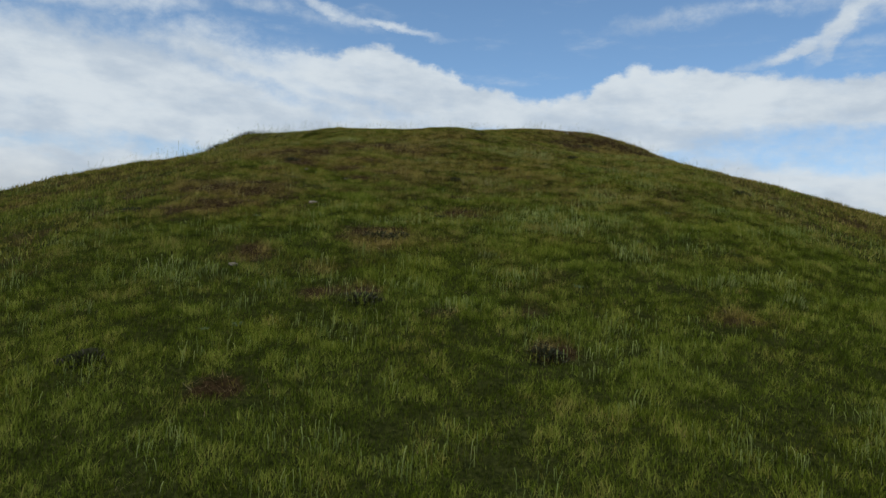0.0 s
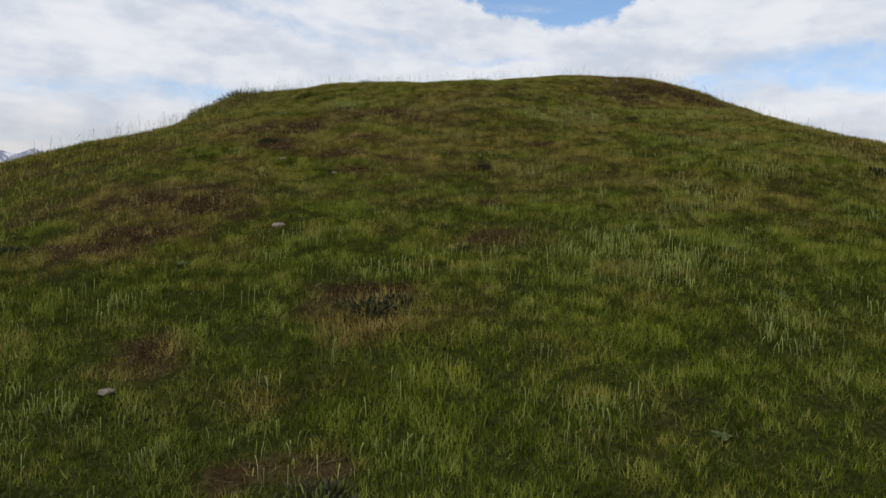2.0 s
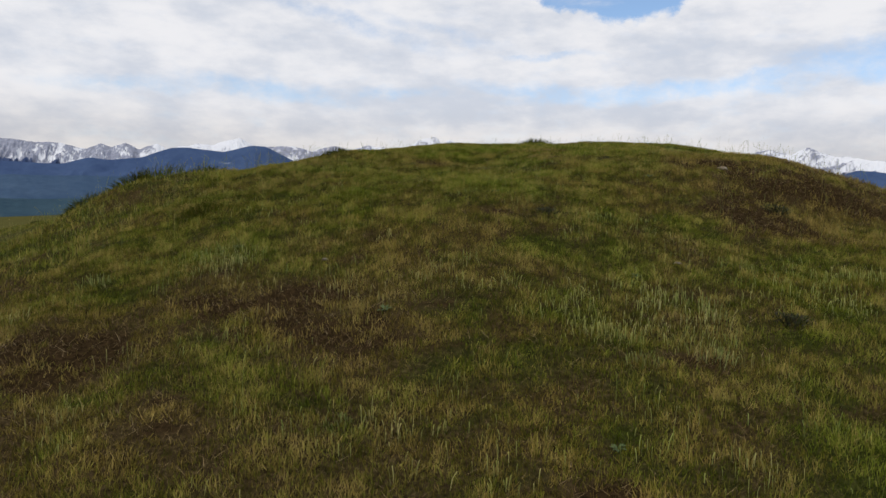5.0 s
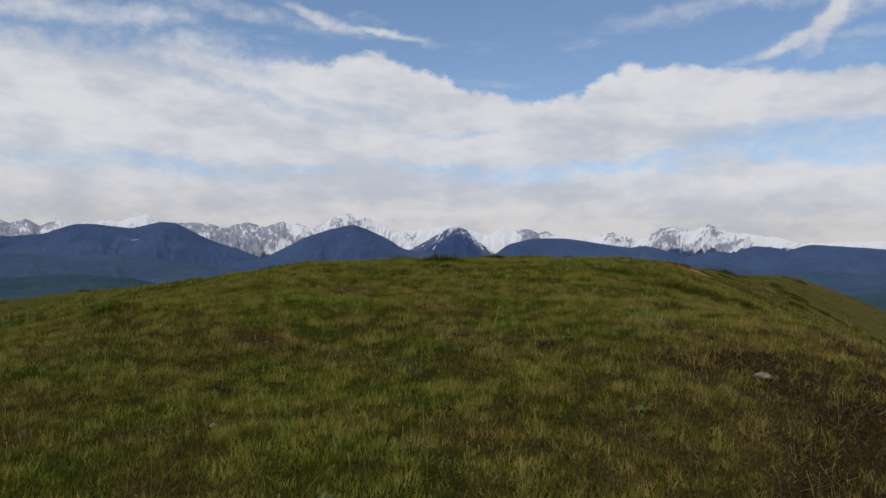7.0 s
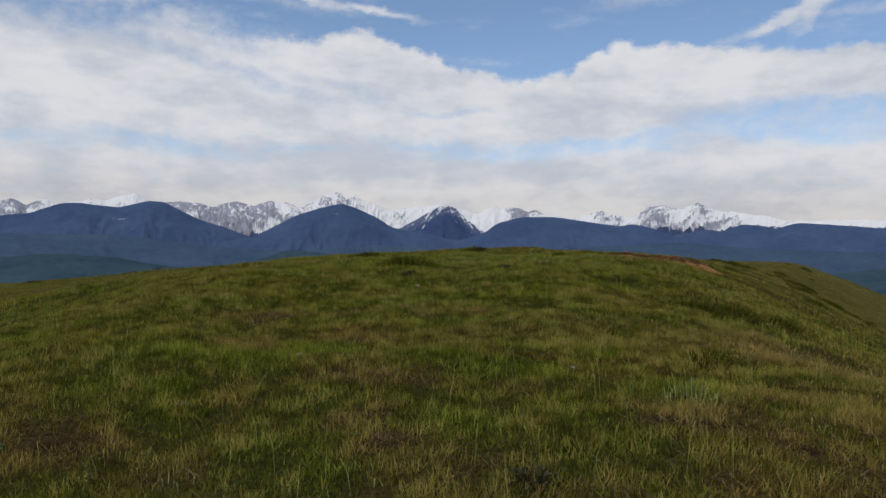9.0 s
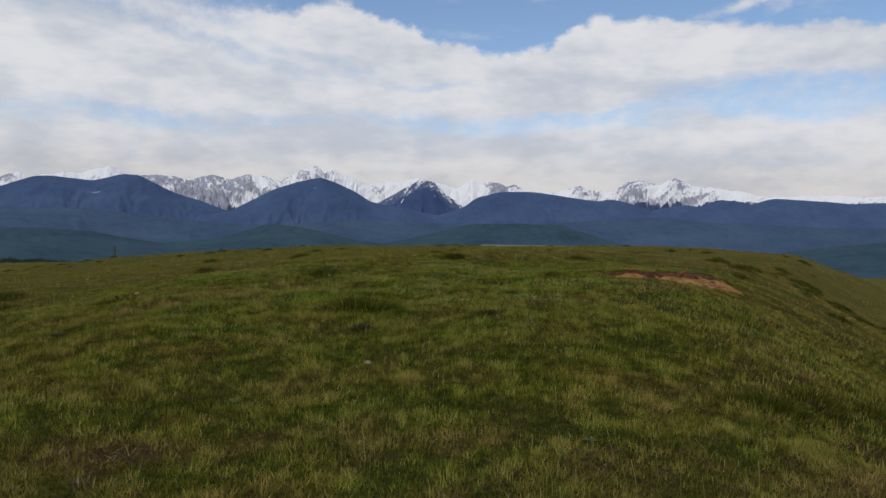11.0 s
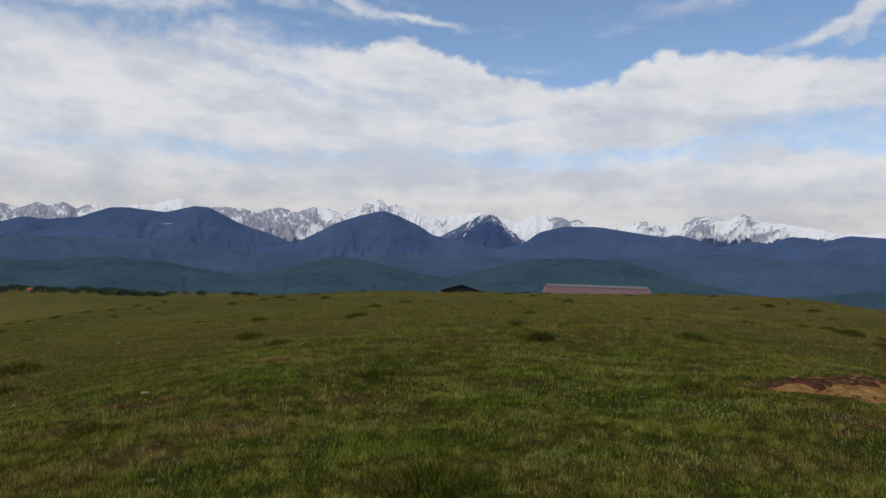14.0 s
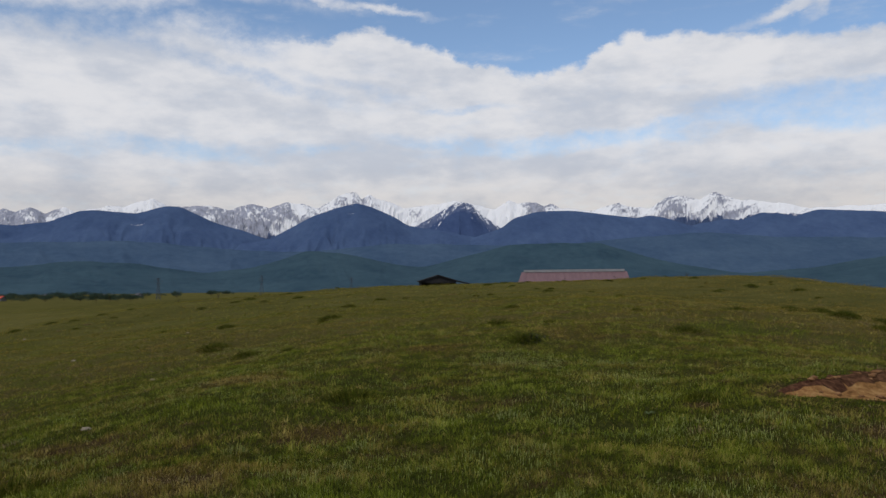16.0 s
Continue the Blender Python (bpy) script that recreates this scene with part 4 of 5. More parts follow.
def lying(x, y, sink=0.0):
    """The pose of a thing that rests on the slope at x, y."""
    e = 0.2
    gx_, gy_ = (ground_at(x + e, y) - ground_at(x - e, y)) / (2 * e), (ground_at(x, y + e) - ground_at(x, y - e)) / (2 * e)
    turn = Vector((-gx_, -gy_, 1)).to_track_quat("Z", "Y").to_matrix().to_4x4()
    return Matrix.Translation((x, y, ground_at(x, y) - sink)) @ turn


# dark tussocks and herb mounds that stand out of the turf
def tussock(name, label, category, seed, radius, tall, count, material, wide=0.006, spread=0.9, blunt=False, tone=(0.0, 0.6), dry=(0.0, 0.5)):
    r = np.random.default_rng(seed)
    d, a = radius * np.sqrt(r.uniform(0, 1, count)), r.uniform(0, 2 * np.pi, count)
    x, y = d * np.cos(a) * (1 + 0.25 * np.sin(3 * a + seed)), d * np.sin(a)
    dome = tall * 0.45 * np.clip(1 - (d / radius) ** 2, 0, 1)
    h = tall * (1 - 0.55 * (d / radius)) * r.uniform(0.45, 1.0, count)
    out = spread * (d / radius) * h
    side = r.uniform(0, 2 * np.pi, count)
    wx, wy = np.cos(side) * wide / 2, np.sin(side) * wide / 2
    turn = a + r.normal(0, 0.7, count)
    dx, dy = np.cos(turn) * (out + 0.15 * h), np.sin(turn) * (out + 0.15 * h)
    rows = []
    for t, w in ((0.0, 0.8), (0.55, 1.0), (1.0, 1.1 if blunt else 0.25)):
        px, py, pz = x + dx * t * t, y + dy * t * t, dome * 0.8 + h * t * (1.2 - 0.2 * t) - 0.03
        rows += [(px - wx * w, py - wy * w, pz), (px + wx * w, py + wy * w, pz)]
    v = np.stack([np.stack(q, -1) for q in rows], 1)
    tri = np.array([(0, 1, 3, 2), (2, 3, 5, 4)])
    f = (np.arange(count)[:, None, None] * 6 + tri[None]).reshape(-1, 4)
    tones, dries = r.uniform(*tone, count), r.uniform(*dry, count)
    thing = empty(name, Matrix(), label, category, "tussocks on the hill")
    leaves = from_arrays("leaves", v.reshape(-1, 3), f, material, (("dry", np.repeat(dries, 6)), ("tone", np.repeat(tones, 6))), True)
    leaves.parent = thing
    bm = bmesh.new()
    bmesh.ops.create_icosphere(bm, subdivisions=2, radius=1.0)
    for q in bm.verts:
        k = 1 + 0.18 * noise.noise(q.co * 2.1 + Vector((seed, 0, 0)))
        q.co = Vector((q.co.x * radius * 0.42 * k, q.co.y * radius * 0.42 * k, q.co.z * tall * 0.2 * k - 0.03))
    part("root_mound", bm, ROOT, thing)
    return thing


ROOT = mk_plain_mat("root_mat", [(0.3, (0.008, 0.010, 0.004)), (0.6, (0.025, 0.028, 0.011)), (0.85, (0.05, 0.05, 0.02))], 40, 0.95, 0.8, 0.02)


def place(maker, spots):
    """The first spot takes the thing itself, the others take copies."""
    first = None
    for x, y, s in spots:
        m = lying(x, y, 0.0) @ Matrix.Rotation((x * 7.3 + y * 3.1) % 6.28, 4, "Z")
        if first is None:
            first = maker
            first.matrix_world = m @ Matrix.Diagonal((s, s, s, 1))
        else:
            ob = copy_thing(first, m)
            ob.scale = (s, s, s)


pick = random.Random(4)
place(tussock("grass_tussock", "dark green tussock of coarse grass on the hill", "tussock", 1, 0.36, 0.16, 560, TURF, 0.007, 1.1, False, (0.0, 0.42), (0.1, 0.75)),
      [(-3.95, 15.9, 1.2), (-3.4, 16.3, 0.9), (-4.4, 15.5, 0.9), (-6.6, 30.6, 1.1), (2.92, 25.0, 0.5), (0.6, 21.9, 0.9), (-5.67, 28.5, 0.9), (-0.06, 25.6, 0.8), (6.5, 33.86, 0.9), (1.88, 28.85, 0.8), (-2.1, 23.6, 0.7), (-2.2, 13.4, 0.6),
       (1.7, 31.5, 0.9), (4.4, 30.2, 0.8), (-3.4, 33.0, 0.9), (3.2, 19.4, 0.8), (3.7, 19.84, 0.7), (4.2, 20.0, 0.7), (-1.9, 16.7, 0.6), (2.4, 16.9, 0.6)]
      + [(pick.uniform(-18, 15), pick.uniform(28, 62), pick.uniform(0.3, 0.75)) for _ in range(120)]
      + [(pick.uniform(8.0, 13.0), pick.uniform(27, 38), pick.uniform(0.4, 0.85)) for _ in range(40)])
place(tussock("pale_grass_clump", "clump of pale blunt grey-green grass blades", "grass clump", 2, 0.15, 0.11, 70, STALK, 0.005, 0.18, True, (0.2, 0.9), (0.0, 0.3)),
      [(2.0, 16.0, 1.0), (2.2, 9.9, 1.0), (2.5, 9.3, 0.9), (-1.0, 4.9, 0.8), (-1.45, 5.2, 0.8), (1.9, 5.3, 0.9), (2.2, 5.0, 0.8), (0.35, 5.6, 0.7), (1.4, 22.6, 0.8), (0.2, 23.9, 0.8), (-2.2, 11.7, 0.9),
       (1.0, 10.8, 0.7), (1.35, 10.9, 0.7), (-0.3, 10.2, 0.6), (0.9, 6.6, 0.7), (1.3, 24.7, 0.8), (-0.7, 24.0, 0.7), (2.6, 27.5, 0.8)])
place(tussock("herb_mound", "low dark herb cushion with small grey leaves", "herb", 3, 0.14, 0.06, 460, HERB, 0.010, 0.8, True, (0.0, 1.0), (0.0, 1.0)),
      [(-0.43, 4.74, 1.0), (-0.45, 6.04, 1.2), (-0.30, 6.15, 0.8), (0.02, 6.98, 0.9), (-1.64, 3.86, 0.9), (0.58, 4.09, 0.8), (2.9, 4.4, 1.2), (2.6, 4.1, 0.9), (0.15, 9.0, 0.8), (-0.15, 7.4, 0.8),
       (1.85, 11.4, 0.9), (-1.9, 10.0, 0.9), (2.5, 13.8, 1.0), (0.6, 12.9, 0.8), (-0.6, 14.9, 0.8), (1.2, 15.2, 0.8), (-1.3, 17.6, 0.9), (1.95, 28.9, 1.8), (2.0, 29.25, 1.0), (1.75, 21.6, 1.0), (0.7, 21.1, 1.0), (-1.8, 21.4, 1.0),
       (3.4, 9.0, 1.0), (-2.7, 7.0, 1.0)])


place(tussock("dry_grass_tuft", "low tuft of bleached straw-coloured grass", "grass tuft", 9, 0.15, 0.06, 170, STRAW, 0.006, 1.1, False, (0.3, 1.0), (0.2, 1.0)),
      [(2.62, 24.0, 1.1), (-2.04, 29.8, 1.0), (-3.2, 25.7, 1.1), (-0.25, 18.1, 1.2), (0.7, 16.46, 0.9), (3.3, 17.9, 1.2), (3.6, 23.3, 0.9), (-2.6, 29.0, 0.8), (-4.4, 26.6, 0.9)]
      + [(pick.uniform(-12, 12), pick.uniform(26, 46), pick.uniform(0.6, 1.4)) for _ in range(60)])


# small leaf rosettes flat in the turf
def rosette(seed, leaves, reach):
    r = random.Random(seed)
    thing = empty("plantain_rosette", Matrix(), "flat rosette of pale grey-green broad leaves", "plant", "leaf rosettes in the turf")
    for k in range(leaves):
        bm = bmesh.new()
        a, long_, up = k * 6.283 / leaves + r.uniform(-0.3, 0.3), reach * r.uniform(0.7, 1.1), r.uniform(0.3, 0.7)
        rows = []
        for t, w in ((0.0, 0.12), (0.35, 0.75), (0.7, 1.0), (1.0, 0.15)):
            c = Vector((long_ * t, 0, reach * up * (t - 0.55 * t * t) + 0.004))
            s = Vector((0, reach * 0.2 * w, 0.15 * reach * w * (0.5 if t < 0.9 else 0)))
            rows.append((bm.verts.new(c - Vector((0, s.y, -s.z))), bm.verts.new(c), bm.verts.new(c + s)))
        for p, q in zip(rows, rows[1:]):
            bm.faces.new((p[0], p[1], q[1], q[0])), bm.faces.new((p[1], p[2], q[2], q[1]))
        bm.transform(Matrix.Rotation(a, 4, "Z"))
        part("leaf", bm, ROSETTE, thing)
    return thing


ROSETTE = mk_plain_mat("grey_green_leaf", [(0.3, (0.04, 0.058, 0.02)), (0.6, (0.085, 0.11, 0.042)), (0.85, (0.15, 0.18, 0.085))], 30, 0.7, 0.3, 0.005)
place(rosette(5, 7, 0.042), [(-1.05, 4.35, 1.0), (-1.2, 4.25, 0.8), (0.9, 5.1, 0.9), (1.55, 6.3, 1.0), (-0.75, 7.3, 0.9), (-1.5, 6.6, 1.0), (0.5, 7.9, 0.9), (1.3, 8.4, 1.0), (-0.2, 8.8, 0.8), (2.1, 7.4, 1.0),
                             (-0.95, 9.6, 1.0), (0.8, 10.1, 0.9), (1.7, 9.7, 0.9), (-0.3, 11.2, 1.0), (1.1, 11.9, 0.9), (-1.5, 12.3, 1.0), (0.2, 13.3, 0.9), (1.5, 14.2, 1.0), (-0.8, 15.8, 0.9), (0.9, 17.0, 1.0),
                             (-0.2, 16.2, 0.9), (1.9, 18.5, 1.0), (0.1, 19.2, 1.0), (1.5, 20.8, 1.1), (2.6, 22.4, 1.1), (-1.0, 22.0, 1.1), (0.4, 24.4, 1.1), (2.4, 24.6, 1.2)])


# stones
def stone(seed, sx, sy, sz):
    bm = bmesh.new()
    bmesh.ops.create_icosphere(bm, subdivisions=3, radius=1.0)
    off = Vector((seed * 3.7, seed * 1.9, 0))
    for v in bm.verts:
        k = 1 + 0.28 * noise.noise(v.co * 1.3 + off) + 0.10 * noise.noise(v.co * 4 + off)
        v.co = Vector((v.co.x * sx * k, v.co.y * sy * k, max(v.co.z, -0.5) * sz * k))
    me = bpy.data.meshes.new("stone")
    bm.to_mesh(me)
    bm.free()
    me.materials.append(STONE)
    return tagged(new("stone", me), "pale grey stone lying half sunk in the turf", "stone", "stones on the hill")


STONES = ((2.25, 14.69, 0.06), (0.79, 20.0, 0.05), (-1.17, 7.37, 0.05), (-1.06, 8.78, 0.035), (-1.36, 5.37, 0.04), (-1.55, 9.1, 0.04), (3.3, 17.6, 0.04), (3.5, 17.35, 0.05), (3.15, 17.8, 0.03),
          (-0.8, 11.9, 0.03), (-0.4, 14.1, 0.03), (0.2, 16.9, 0.03), (1.6, 16.6, 0.025), (-2.6, 29.0, 0.06), (-3.3, 29.6, 0.06), (-2.6, 25.9, 0.06), (-4.4, 26.6, 0.07), (-6.2, 33.5, 0.06), (-8.5, 36.0, 0.06),
          (-5.0, 36.5, 0.06), (-10.5, 40, 0.07), (-7.5, 43, 0.07), (1.4, 12.2, 0.03))
for i, (x, y, r) in enumerate(STONES):
    r *= 0.62
    ob = stone(i, r * 1.3, r * 0.9, r * 0.55)
    ob.matrix_world = Matrix.Translation((x, y, ground_at(x, y) + 0.008)) @ Matrix.Rotation(i * 1.7, 4, "Z") @ Matrix.Rotation(0.25 * math.sin(i * 2.2), 4, "X")


# the clay hollow's broken lip: sods and clods along the torn edge
CLAY = mk_plain_mat("red_clay", [(0.3, (0.07, 0.035, 0.018)), (0.5, (0.17, 0.085, 0.038)), (0.72, (0.30, 0.175, 0.08))], 9, 0.95, 0.8, 0.03)
for i in range(22):
    k = pick.uniform(-0.8, 0.8)
    w = pick.uniform(0.05, 0.12) if i % 2 else pick.uniform(-0.5, -0.1)
    x = PIT[0] + 1.4 * k * math.cos(PIT_TURN) - w * math.sin(PIT_TURN)
    y = PIT[1] + 1.4 * k * math.sin(PIT_TURN) + w * math.cos(PIT_TURN)
    s = pick.uniform(0.014, 0.034)
    ob = stone(60 + i, s * 1.5, s, s * 0.6)
    ob.name = "clod"
    ob.data.materials[0] = CLAY
    tagged(ob, "red clay clod fallen in the hollow", "clod", "clods in the clay hollow")
    ob.matrix_world = Matrix.Translation((x, y, ground_at(x, y) + s * 0.3)) @ Matrix.Rotation(i * 1.1, 4, "Z")


# ---- far things ----
def ray_spot(az, dist, eye=(0.79, 18.2)):
    return eye[0] + dist * math.sin(radians(az)), eye[1] + dist * math.cos(radians(az))


PINK = mk_plain_mat("faded_pink_sheet", [(0.3, (0.13, 0.080, 0.090)), (0.6, (0.16, 0.100, 0.110)), (0.85, (0.19, 0.125, 0.132))], 0.6, 0.6, 0.1, 0.02, (4, 1, 0.3))
CAP = mk_plain_mat("grey_ridge_sheet", [(0.3, (0.18, 0.19, 0.20)), (0.7, (0.25, 0.25, 0.26))], 0.8, 0.5)
PLASTER = mk_plain_mat("old_plaster", [(0.3, (0.09, 0.09, 0.09)), (0.7, (0.15, 0.145, 0.14))], 0.7)
DARK = mk_plain_mat("weathered_dark_boards", [(0.3, (0.012, 0.012, 0.014)), (0.7, (0.035, 0.033, 0.034))], 3, 0.8, 0.4, 0.02, (1, 1, 6))
TILE = mk_plain_mat("red_roof_tile", [(0.3, (0.26, 0.05, 0.035)), (0.7, (0.40, 0.09, 0.06))], 1.2)
GLASS = mk_plain_mat("dark_window", [(0.3, (0.02, 0.022, 0.026)), (0.7, (0.03, 0.034, 0.04))], 2, 0.15, 0.0)
SLATE = mk_plain_mat("old_slate", [(0.3, (0.06, 0.06, 0.065)), (0.7, (0.10, 0.10, 0.105))], 1.0)
BARK = mk_plain_mat("bark", [(0.3, (0.03, 0.022, 0.015)), (0.7, (0.075, 0.058, 0.042))], 6)
STEEL = mk_plain_mat("galvanised_steel", [(0.3, (0.045, 0.055, 0.07)), (0.7, (0.08, 0.09, 0.105))], 1, 0.6)


def barn(x, y, turn, length, width, top):
    """A long low barn: plastered walls, a hipped pink sheet roof, a pale ridge cap. top: the ridge's height above sea level of the plan."""
    base = min(ground_at(x + dx, y + dy) for dx in (-8, 0, 8) for dy in (0, 6)) - 0.3
    rise = top - base
    eave = rise - 2.3
    thing = empty("barn", Matrix.Translation((x, y, base)) @ Matrix.Rotation(radians(turn), 4, "Z"), "long barn with a faded pink sheet roof behind the crest", "barn")
    h, w = length / 2, width / 2
    part("wall", box(-h + 0.4, h - 0.4, -w + 0.4, w - 0.4, 0, eave), PLASTER, thing, "old plaster walls")
    bm = bmesh.new()
    e = [bm.verts.new(v) for v in ((-h, -w, eave), (h, -w, eave), (h, w, eave), (-h, w, eave))]
    r = [bm.verts.new(v) for v in ((-h + 0.5, -0.25, rise - 0.3), (h - 0.5, -0.25, rise - 0.3), (h - 0.5, 0.25, rise - 0.3), (-h + 0.5, 0.25, rise - 0.3))]
    bm.faces.new(e[::-1]), bm.faces.new(r)
    for k in range(4):
        bm.faces.new((e[k], e[(k + 1) % 4], r[(k + 1) % 4], r[k]))
    roof = part("roof", bm, PINK, thing, "faded pink sheet roof")
    part("ridge_cap", box(-h + 0.8, h - 0.8, -0.45, 0.45, rise - 0.34, rise), CAP, roof, "pale grey ridge cap")
    n = int(length / 1.1)
    for k in range(n):
        t = -h + 1.2 + k * (length - 2.4) / (n - 1)
        bm = bmesh.new()
        rod(bm, (t, -w - 0.02, eave + 0.03), (t, -0.25, rise - 0.27), 0.018, 0.018, 4)
        part("sheet_seam", bm, PINK, roof)
    for k in range(6):
        t = -h + 1.8 + k * (length - 3.6) / 5
        sash = part("window", box(t - 0.55, t + 0.55, -w + 0.34, -w + 0.44, eave * 0.43, eave * 0.82), CAP, thing, "grey barn window")
        part("pane", box(t - 0.45, t + 0.45, -w + 0.31, -w + 0.34, eave * 0.47, eave * 0.78), GLASS, sash)


bx, by = ray_spot(9.2, 112)
barn(bx, by, -9.2, 15.2, 7.0, 7.12)


def shed(x, y, turn, span, depth, top):
    base = ground_at(x, y) - 0.15
    rise = top - base
    eave = rise - 0.66
    thing = empty("shed", Matrix.Translation((x, y, base)) @ Matrix.Rotation(radians(turn), 4, "Z"), "open shed with a low dark gabled roof", "shed")
    h = span / 2
    for s, name in ((-1, "roof_slope"), (1, "roof_slope")):
        bm = bmesh.new()
        prism(bm, ((0, rise), (s * (h + 0.3), eave - 0.1), (s * (h + 0.3), eave - 0.22), (0, rise - 0.14)), depth)
        part(name, bm, DARK, thing)
    part("back_wall", box(-h, h, depth - 0.2, depth - 0.1, 0, eave), DARK, thing)
    part("gable_boards", prism(bmesh.new(), ((-h, eave - 0.35), (h, eave - 0.35), (h, eave - 0.13), (0, rise - 0.15), (-h, eave - 0.13)), 0.06, Matrix.Translation((0, 0.25, 0))), DARK, thing)
    for s in (-1, 1):
        part("side_wall", box(s * h - 0.05, s * h + 0.05, 0.4, depth - 0.4, 0, eave - 0.2), DARK, thing)
    for px in (-h, -h / 3, h / 3, h):
        for py in (0.2, depth - 0.4):
            part("post", box(px - 0.08, px + 0.08, py, py + 0.16, 0, eave), DARK, thing)
    part("lean_to_roof", prism(bmesh.new(), ((h + 0.2, eave - 0.05), (h + 2.2, eave - 0.55), (h + 2.2, eave - 0.65), (h + 0.2, eave - 0.15)), depth * 0.7), DARK, thing)
    part("lean_to_post", box(h + 2.0, h + 2.14, 0.2, 0.34, 0, eave - 0.6), DARK, thing)


qx, qy = ray_spot(-0.35, 100)
shed(qx, qy, 4, 4.3, 5.0, 6.46)


def house(x, y, turn, w, d, eave, ridge, roof_mat, label):
    base = ground_at(x, y) - 0.2
    thing = empty("house", Matrix.Translation((x, y, base)) @ Matrix.Rotation(radians(turn), 4, "Z"), label, "house", "village houses on the plain")
    part("wall", prism(bmesh.new(), ((-w / 2, 0), (w / 2, 0), (w / 2, eave), (0, ridge - 0.1), (-w / 2, eave)), d), PLASTER, thing)
    for s in (-1, 1):
        bm = bmesh.new()
        prism(bm, ((0, ridge), (s * (w / 2 + 0.5), eave - 0.4), (s * (w / 2 + 0.5), eave - 0.15), (0, ridge + 0.3)), d + 1, Matrix.Translation((0, -0.5, 0)))
        part("roof_slope", bm, roof_mat, thing)
    for k in (-1, 1):
        frame_ = part("window", box(k * w / 4 - 0.7, k * w / 4 + 0.7, -0.06, 0.05, eave * 0.38, eave * 0.82), CAP, thing)
        part("pane", box(k * w / 4 - 0.55, k * w / 4 + 0.55, -0.08, -0.06, eave * 0.42, eave * 0.78), GLASS, frame_)
    part("chimney", box(w / 5, w / 5 + 0.6, d / 2, d / 2 + 0.6, eave, ridge + 0.9), PLASTER, thing)


for az, dist, w, roof_mat, label in ((-28.6, 1100, 7, TILE, "small house with a red tile roof by the trees"), (-26.2, 1200, 7, SLATE, "low house with a grey roof by the trees"),
                                     (-22.8, 1150, 7, SLATE, "pale village house among trees"), (-20.6, 1250, 9, SLATE, "long pale farm building on the plain"),
                                     (33.2, 260, 12, TILE, "house with a bright red roof below the hill"), (31.0, 330, 22, CAP, "long white building below the hill"),
                                     (29.9, 360, 12, CAP, "white village house below the hill")):
    hx_, hy_ = ray_spot(az, dist)
    house(hx_, hy_, -az + 25, w, w * 1.3, 3.4, 6.2, roof_mat, label)


# trees
def tree_kind(seed, tall, broad, clumps):
    """A trunk with limbs and a crown of many small leaf sprays."""
    r = random.Random(seed)
    thing = empty("tree", Matrix(), "dark green broadleaf tree in the far hedgerow", "tree", "trees on the plain")
    bm = bmesh.new()
    rod(bm, (0, 0, 0), (0.1, 0, tall * 0.45), tall * 0.03, tall * 0.018, 7)
    trunk = part("trunk", bm, BARK, thing)
    heads = []
    for k in range(7):
        a, z = k * 0.9 + r.uniform(0, 0.5), tall * r.uniform(0.3, 0.5)
        tip = (broad * 0.36 * math.cos(a), broad * 0.36 * math.sin(a), tall * r.uniform(0.5, 0.85))
        part("limb", rod(bmesh.new(), (0.05, 0, z), tip, tall * 0.013, tall * 0.004, 5), BARK, trunk)
        heads.append(Vector(tip))
    heads.append(Vector((0, 0, tall * 0.85)))
    v, f = [], []
    for _ in range(clumps):
        c = r.choice(heads) + Vector((r.gauss(0, broad * 0.14), r.gauss(0, broad * 0.14), r.gauss(0, tall * 0.09)))
        s, q = tall * r.uniform(0.05, 0.11), Euler((r.uniform(0, 3.1), r.uniform(0, 3.1), r.uniform(0, 3.1)))
        k = len(v)
        for p in ((-s, 0, 0), (0, -s * 0.6, 0.2 * s), (s, 0, 0), (0, s * 0.6, 0.2 * s)):
            w = Vector(p)
            w.rotate(q)
            v.append(c + w)
        f.append((k, k + 1, k + 2, k + 3))
    crown = from_arrays("crown", np.array(v), np.array(f), LEAF)
    crown.parent = thing
    return thing


LEAF = mk_plain_mat("hazy_tree_leaf", [(0.3, (0.018, 0.034, 0.022)), (0.7, (0.045, 0.068, 0.042))], 0.8, 0.7, 0.0)
kinds = [tree_kind(s, t, b, 260) for s, t, b in ((1, 8, 13), (2, 9, 12), (3, 7, 14))]
spots = [(az + pick.uniform(-0.2, 0.2), pick.uniform(900, 1250)) for az in np.arange(-34, -20.8, 0.17)] + [(pick.uniform(-21, -14), pick.uniform(1150, 1400)) for _ in range(10)] \
    + [(pick.uniform(28, 38), pick.uniform(280, 520)) for _ in range(16)]
for i, (az, dist) in enumerate(spots):
    x, y = ray_spot(az, dist)
    s = pick.uniform(0.75, 1.15)
    m = Matrix.Translation((x, y, ground_at(x, y) - 0.1)) @ Matrix.Rotation(i * 2.1, 4, "Z")
    if i < 3:
        kinds[i].matrix_world = m
    else:
        copy_thing(kinds[i % 3], m).scale = (s, s, s * pick.uniform(0.85, 1.1))


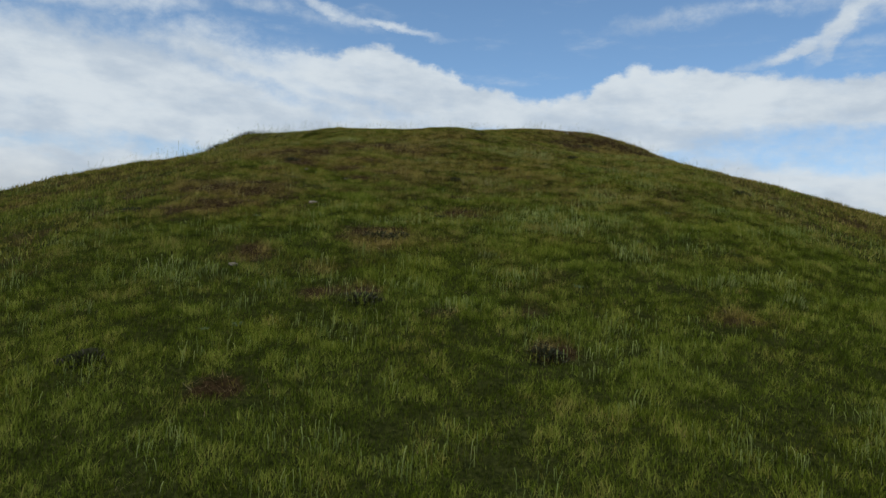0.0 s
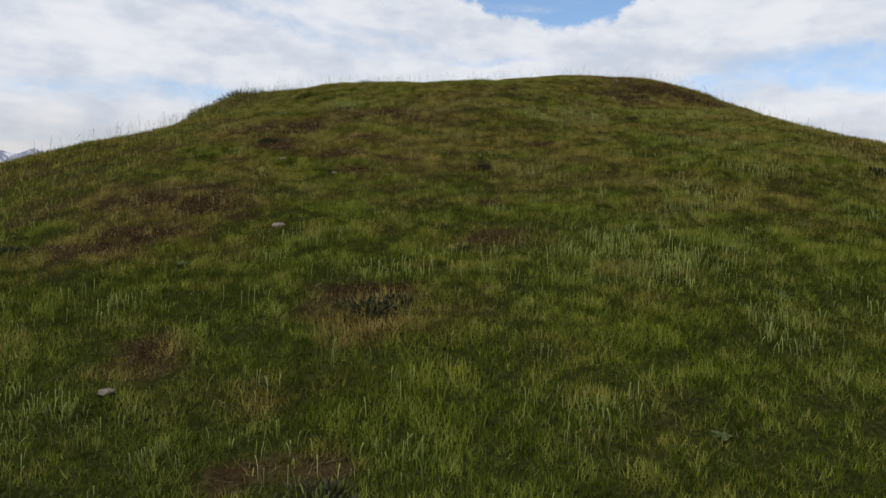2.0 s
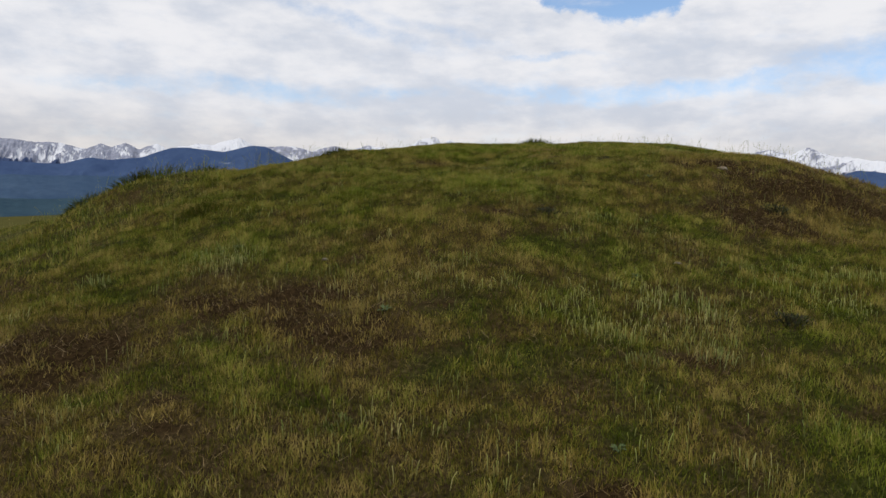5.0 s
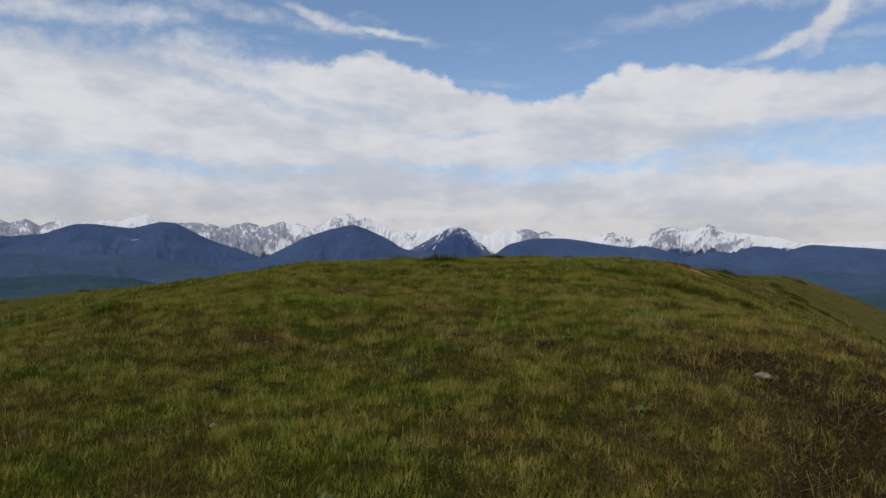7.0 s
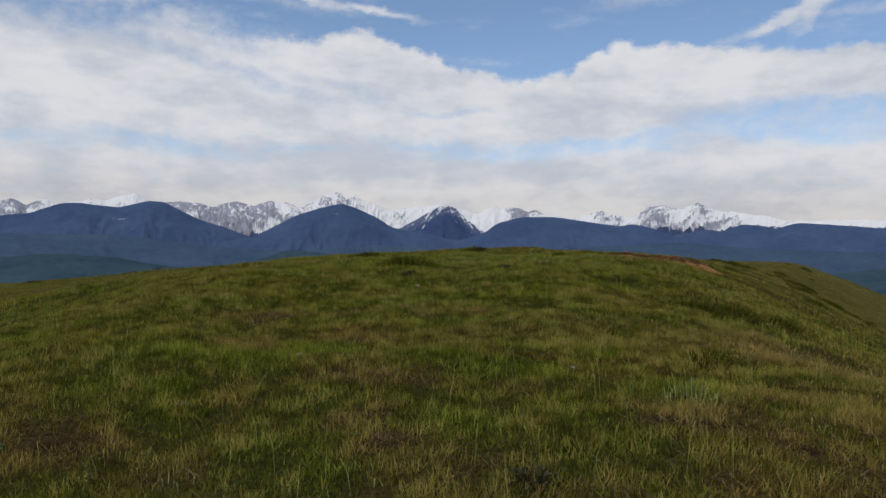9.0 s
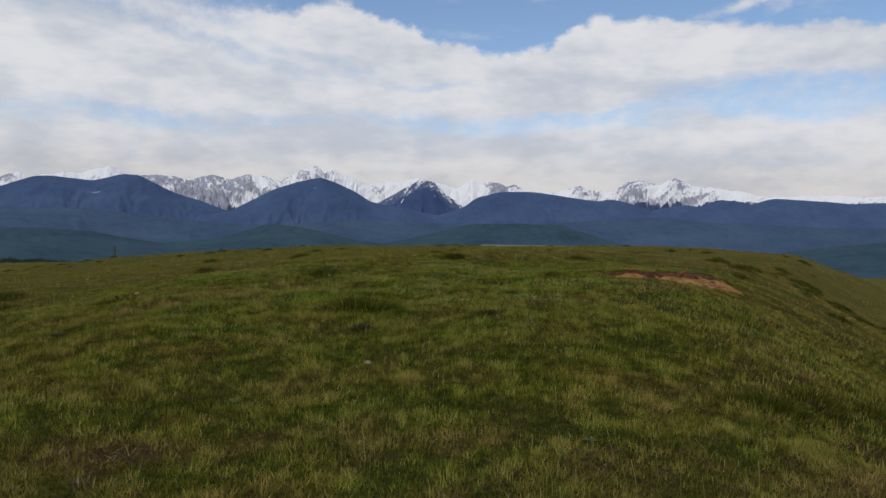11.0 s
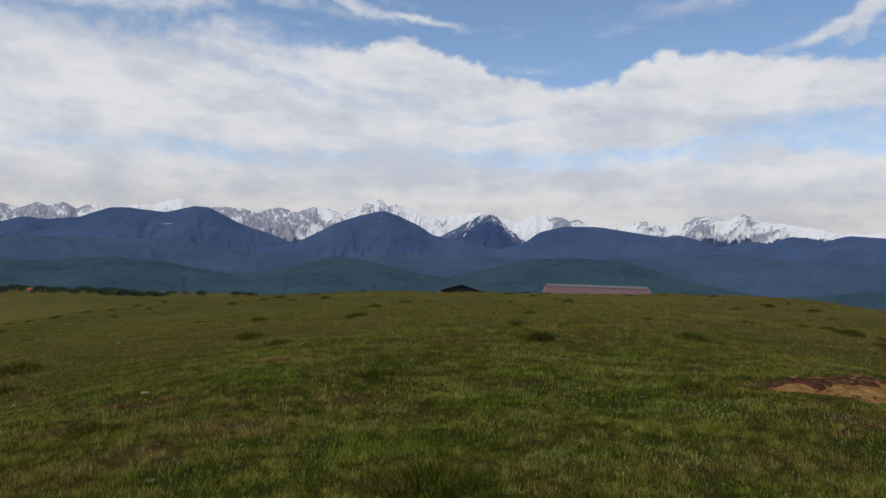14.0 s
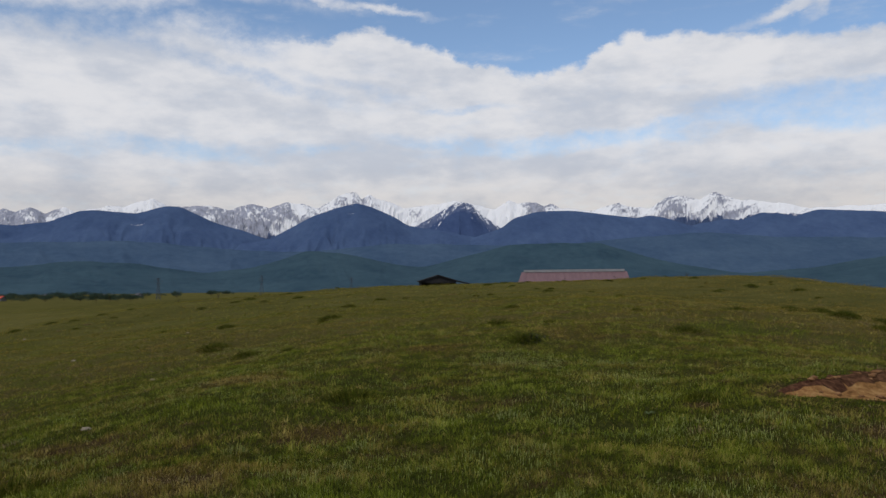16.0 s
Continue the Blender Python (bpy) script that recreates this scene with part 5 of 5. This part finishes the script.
def pylon(x, y, turn, tall):
    base = ground_at(x, y)
    thing = empty("pylon", Matrix.Translation((x, y, base)) @ Matrix.Rotation(radians(turn), 4, "Z"), "grey lattice power pylon on the plain", "pylon", "pylons on the plain")
    foot, neck = tall * 0.09, tall * 0.018
    for sx in (-1, 1):
        for sy in (-1, 1):
            part("leg", rod(bmesh.new(), (sx * foot, sy * foot, 0), (sx * neck, sy * neck, tall), 0.22, 0.14, 4), STEEL, thing)
    bm = bmesh.new()
    for k in range(9):
        z0, z1 = tall * k / 9, tall * (k + 1) / 9
        w0, w1 = foot + (neck - foot) * k / 9, foot + (neck - foot) * (k + 1) / 9
        for s in (-1, 1):
            rod(bm, (-w0, s * w0, z0), (w1, s * w1, z1), 0.1, 0.1, 4), rod(bm, (w0, s * w0, z0), (-w1, s * w1, z1), 0.1, 0.1, 4)
    part("lattice", bm, STEEL, thing)
    for k, z in enumerate((0.72, 0.84, 0.95)):
        half = tall * (0.16, 0.19, 0.13)[k]
        arm = part("cross_arm", rod(rod(bmesh.new(), (-half, 0, tall * z), (0, 0, tall * z + 0.8), 0.18, 0.3, 4), (half, 0, tall * z), (0, 0, tall * z + 0.8), 0.18, 0.3, 4), STEEL, thing)
        for s in (-1, 1):
            part("insulator", rod(bmesh.new(), (s * half * 0.97, 0, tall * z), (s * half * 0.97, 0, tall * z - 1.6), 0.12, 0.12, 6), STEEL, arm)


for az, dist, tall in ((-19.48, 1050, 27), (-12.7, 1350, 32), (-6.5, 1800, 32)):
    x, y = ray_spot(az, dist)
    pylon(x, y, 30, tall)


# bare sprigs standing on the crest
def sprig(x, y, tall, seed):
    r = random.Random(seed)
    bm = bmesh.new()
    rod(bm, (0, 0, -0.05), (0.05 * tall, 0, tall * 0.55), 0.02, 0.014, 5)
    for k in range(5):
        z = tall * r.uniform(0.3, 0.55)
        rod(bm, (0.04 * tall, 0, z), (tall * r.uniform(-0.4, 0.4), r.uniform(-0.1, 0.1), tall * r.uniform(0.7, 1.0)), 0.011, 0.005, 4)
    me = bpy.data.meshes.new("dead_shrub")
    bm.to_mesh(me)
    bm.free()
    me.materials.append(BARK)
    ob = tagged(new("dead_shrub", me), "bare dark sprig of a dead shrub on the crest", "shrub", "dead shrubs on the crest")
    ob.matrix_world = Matrix.Translation((x, y, ground_at(x, y)))


for i, (az, dist, tall) in enumerate(((8.4, 66, 0.75), (12.2, 64, 0.7), (12.5, 65, 0.6), (5.6, 66, 0.4), (1.3, 62, 0.55), (-15.6, 60, 0.6), (-18.2, 64, 0.5), (16.8, 52, 0.5))):
    x, y = ray_spot(az, dist)
    sprig(x, y, tall, i)
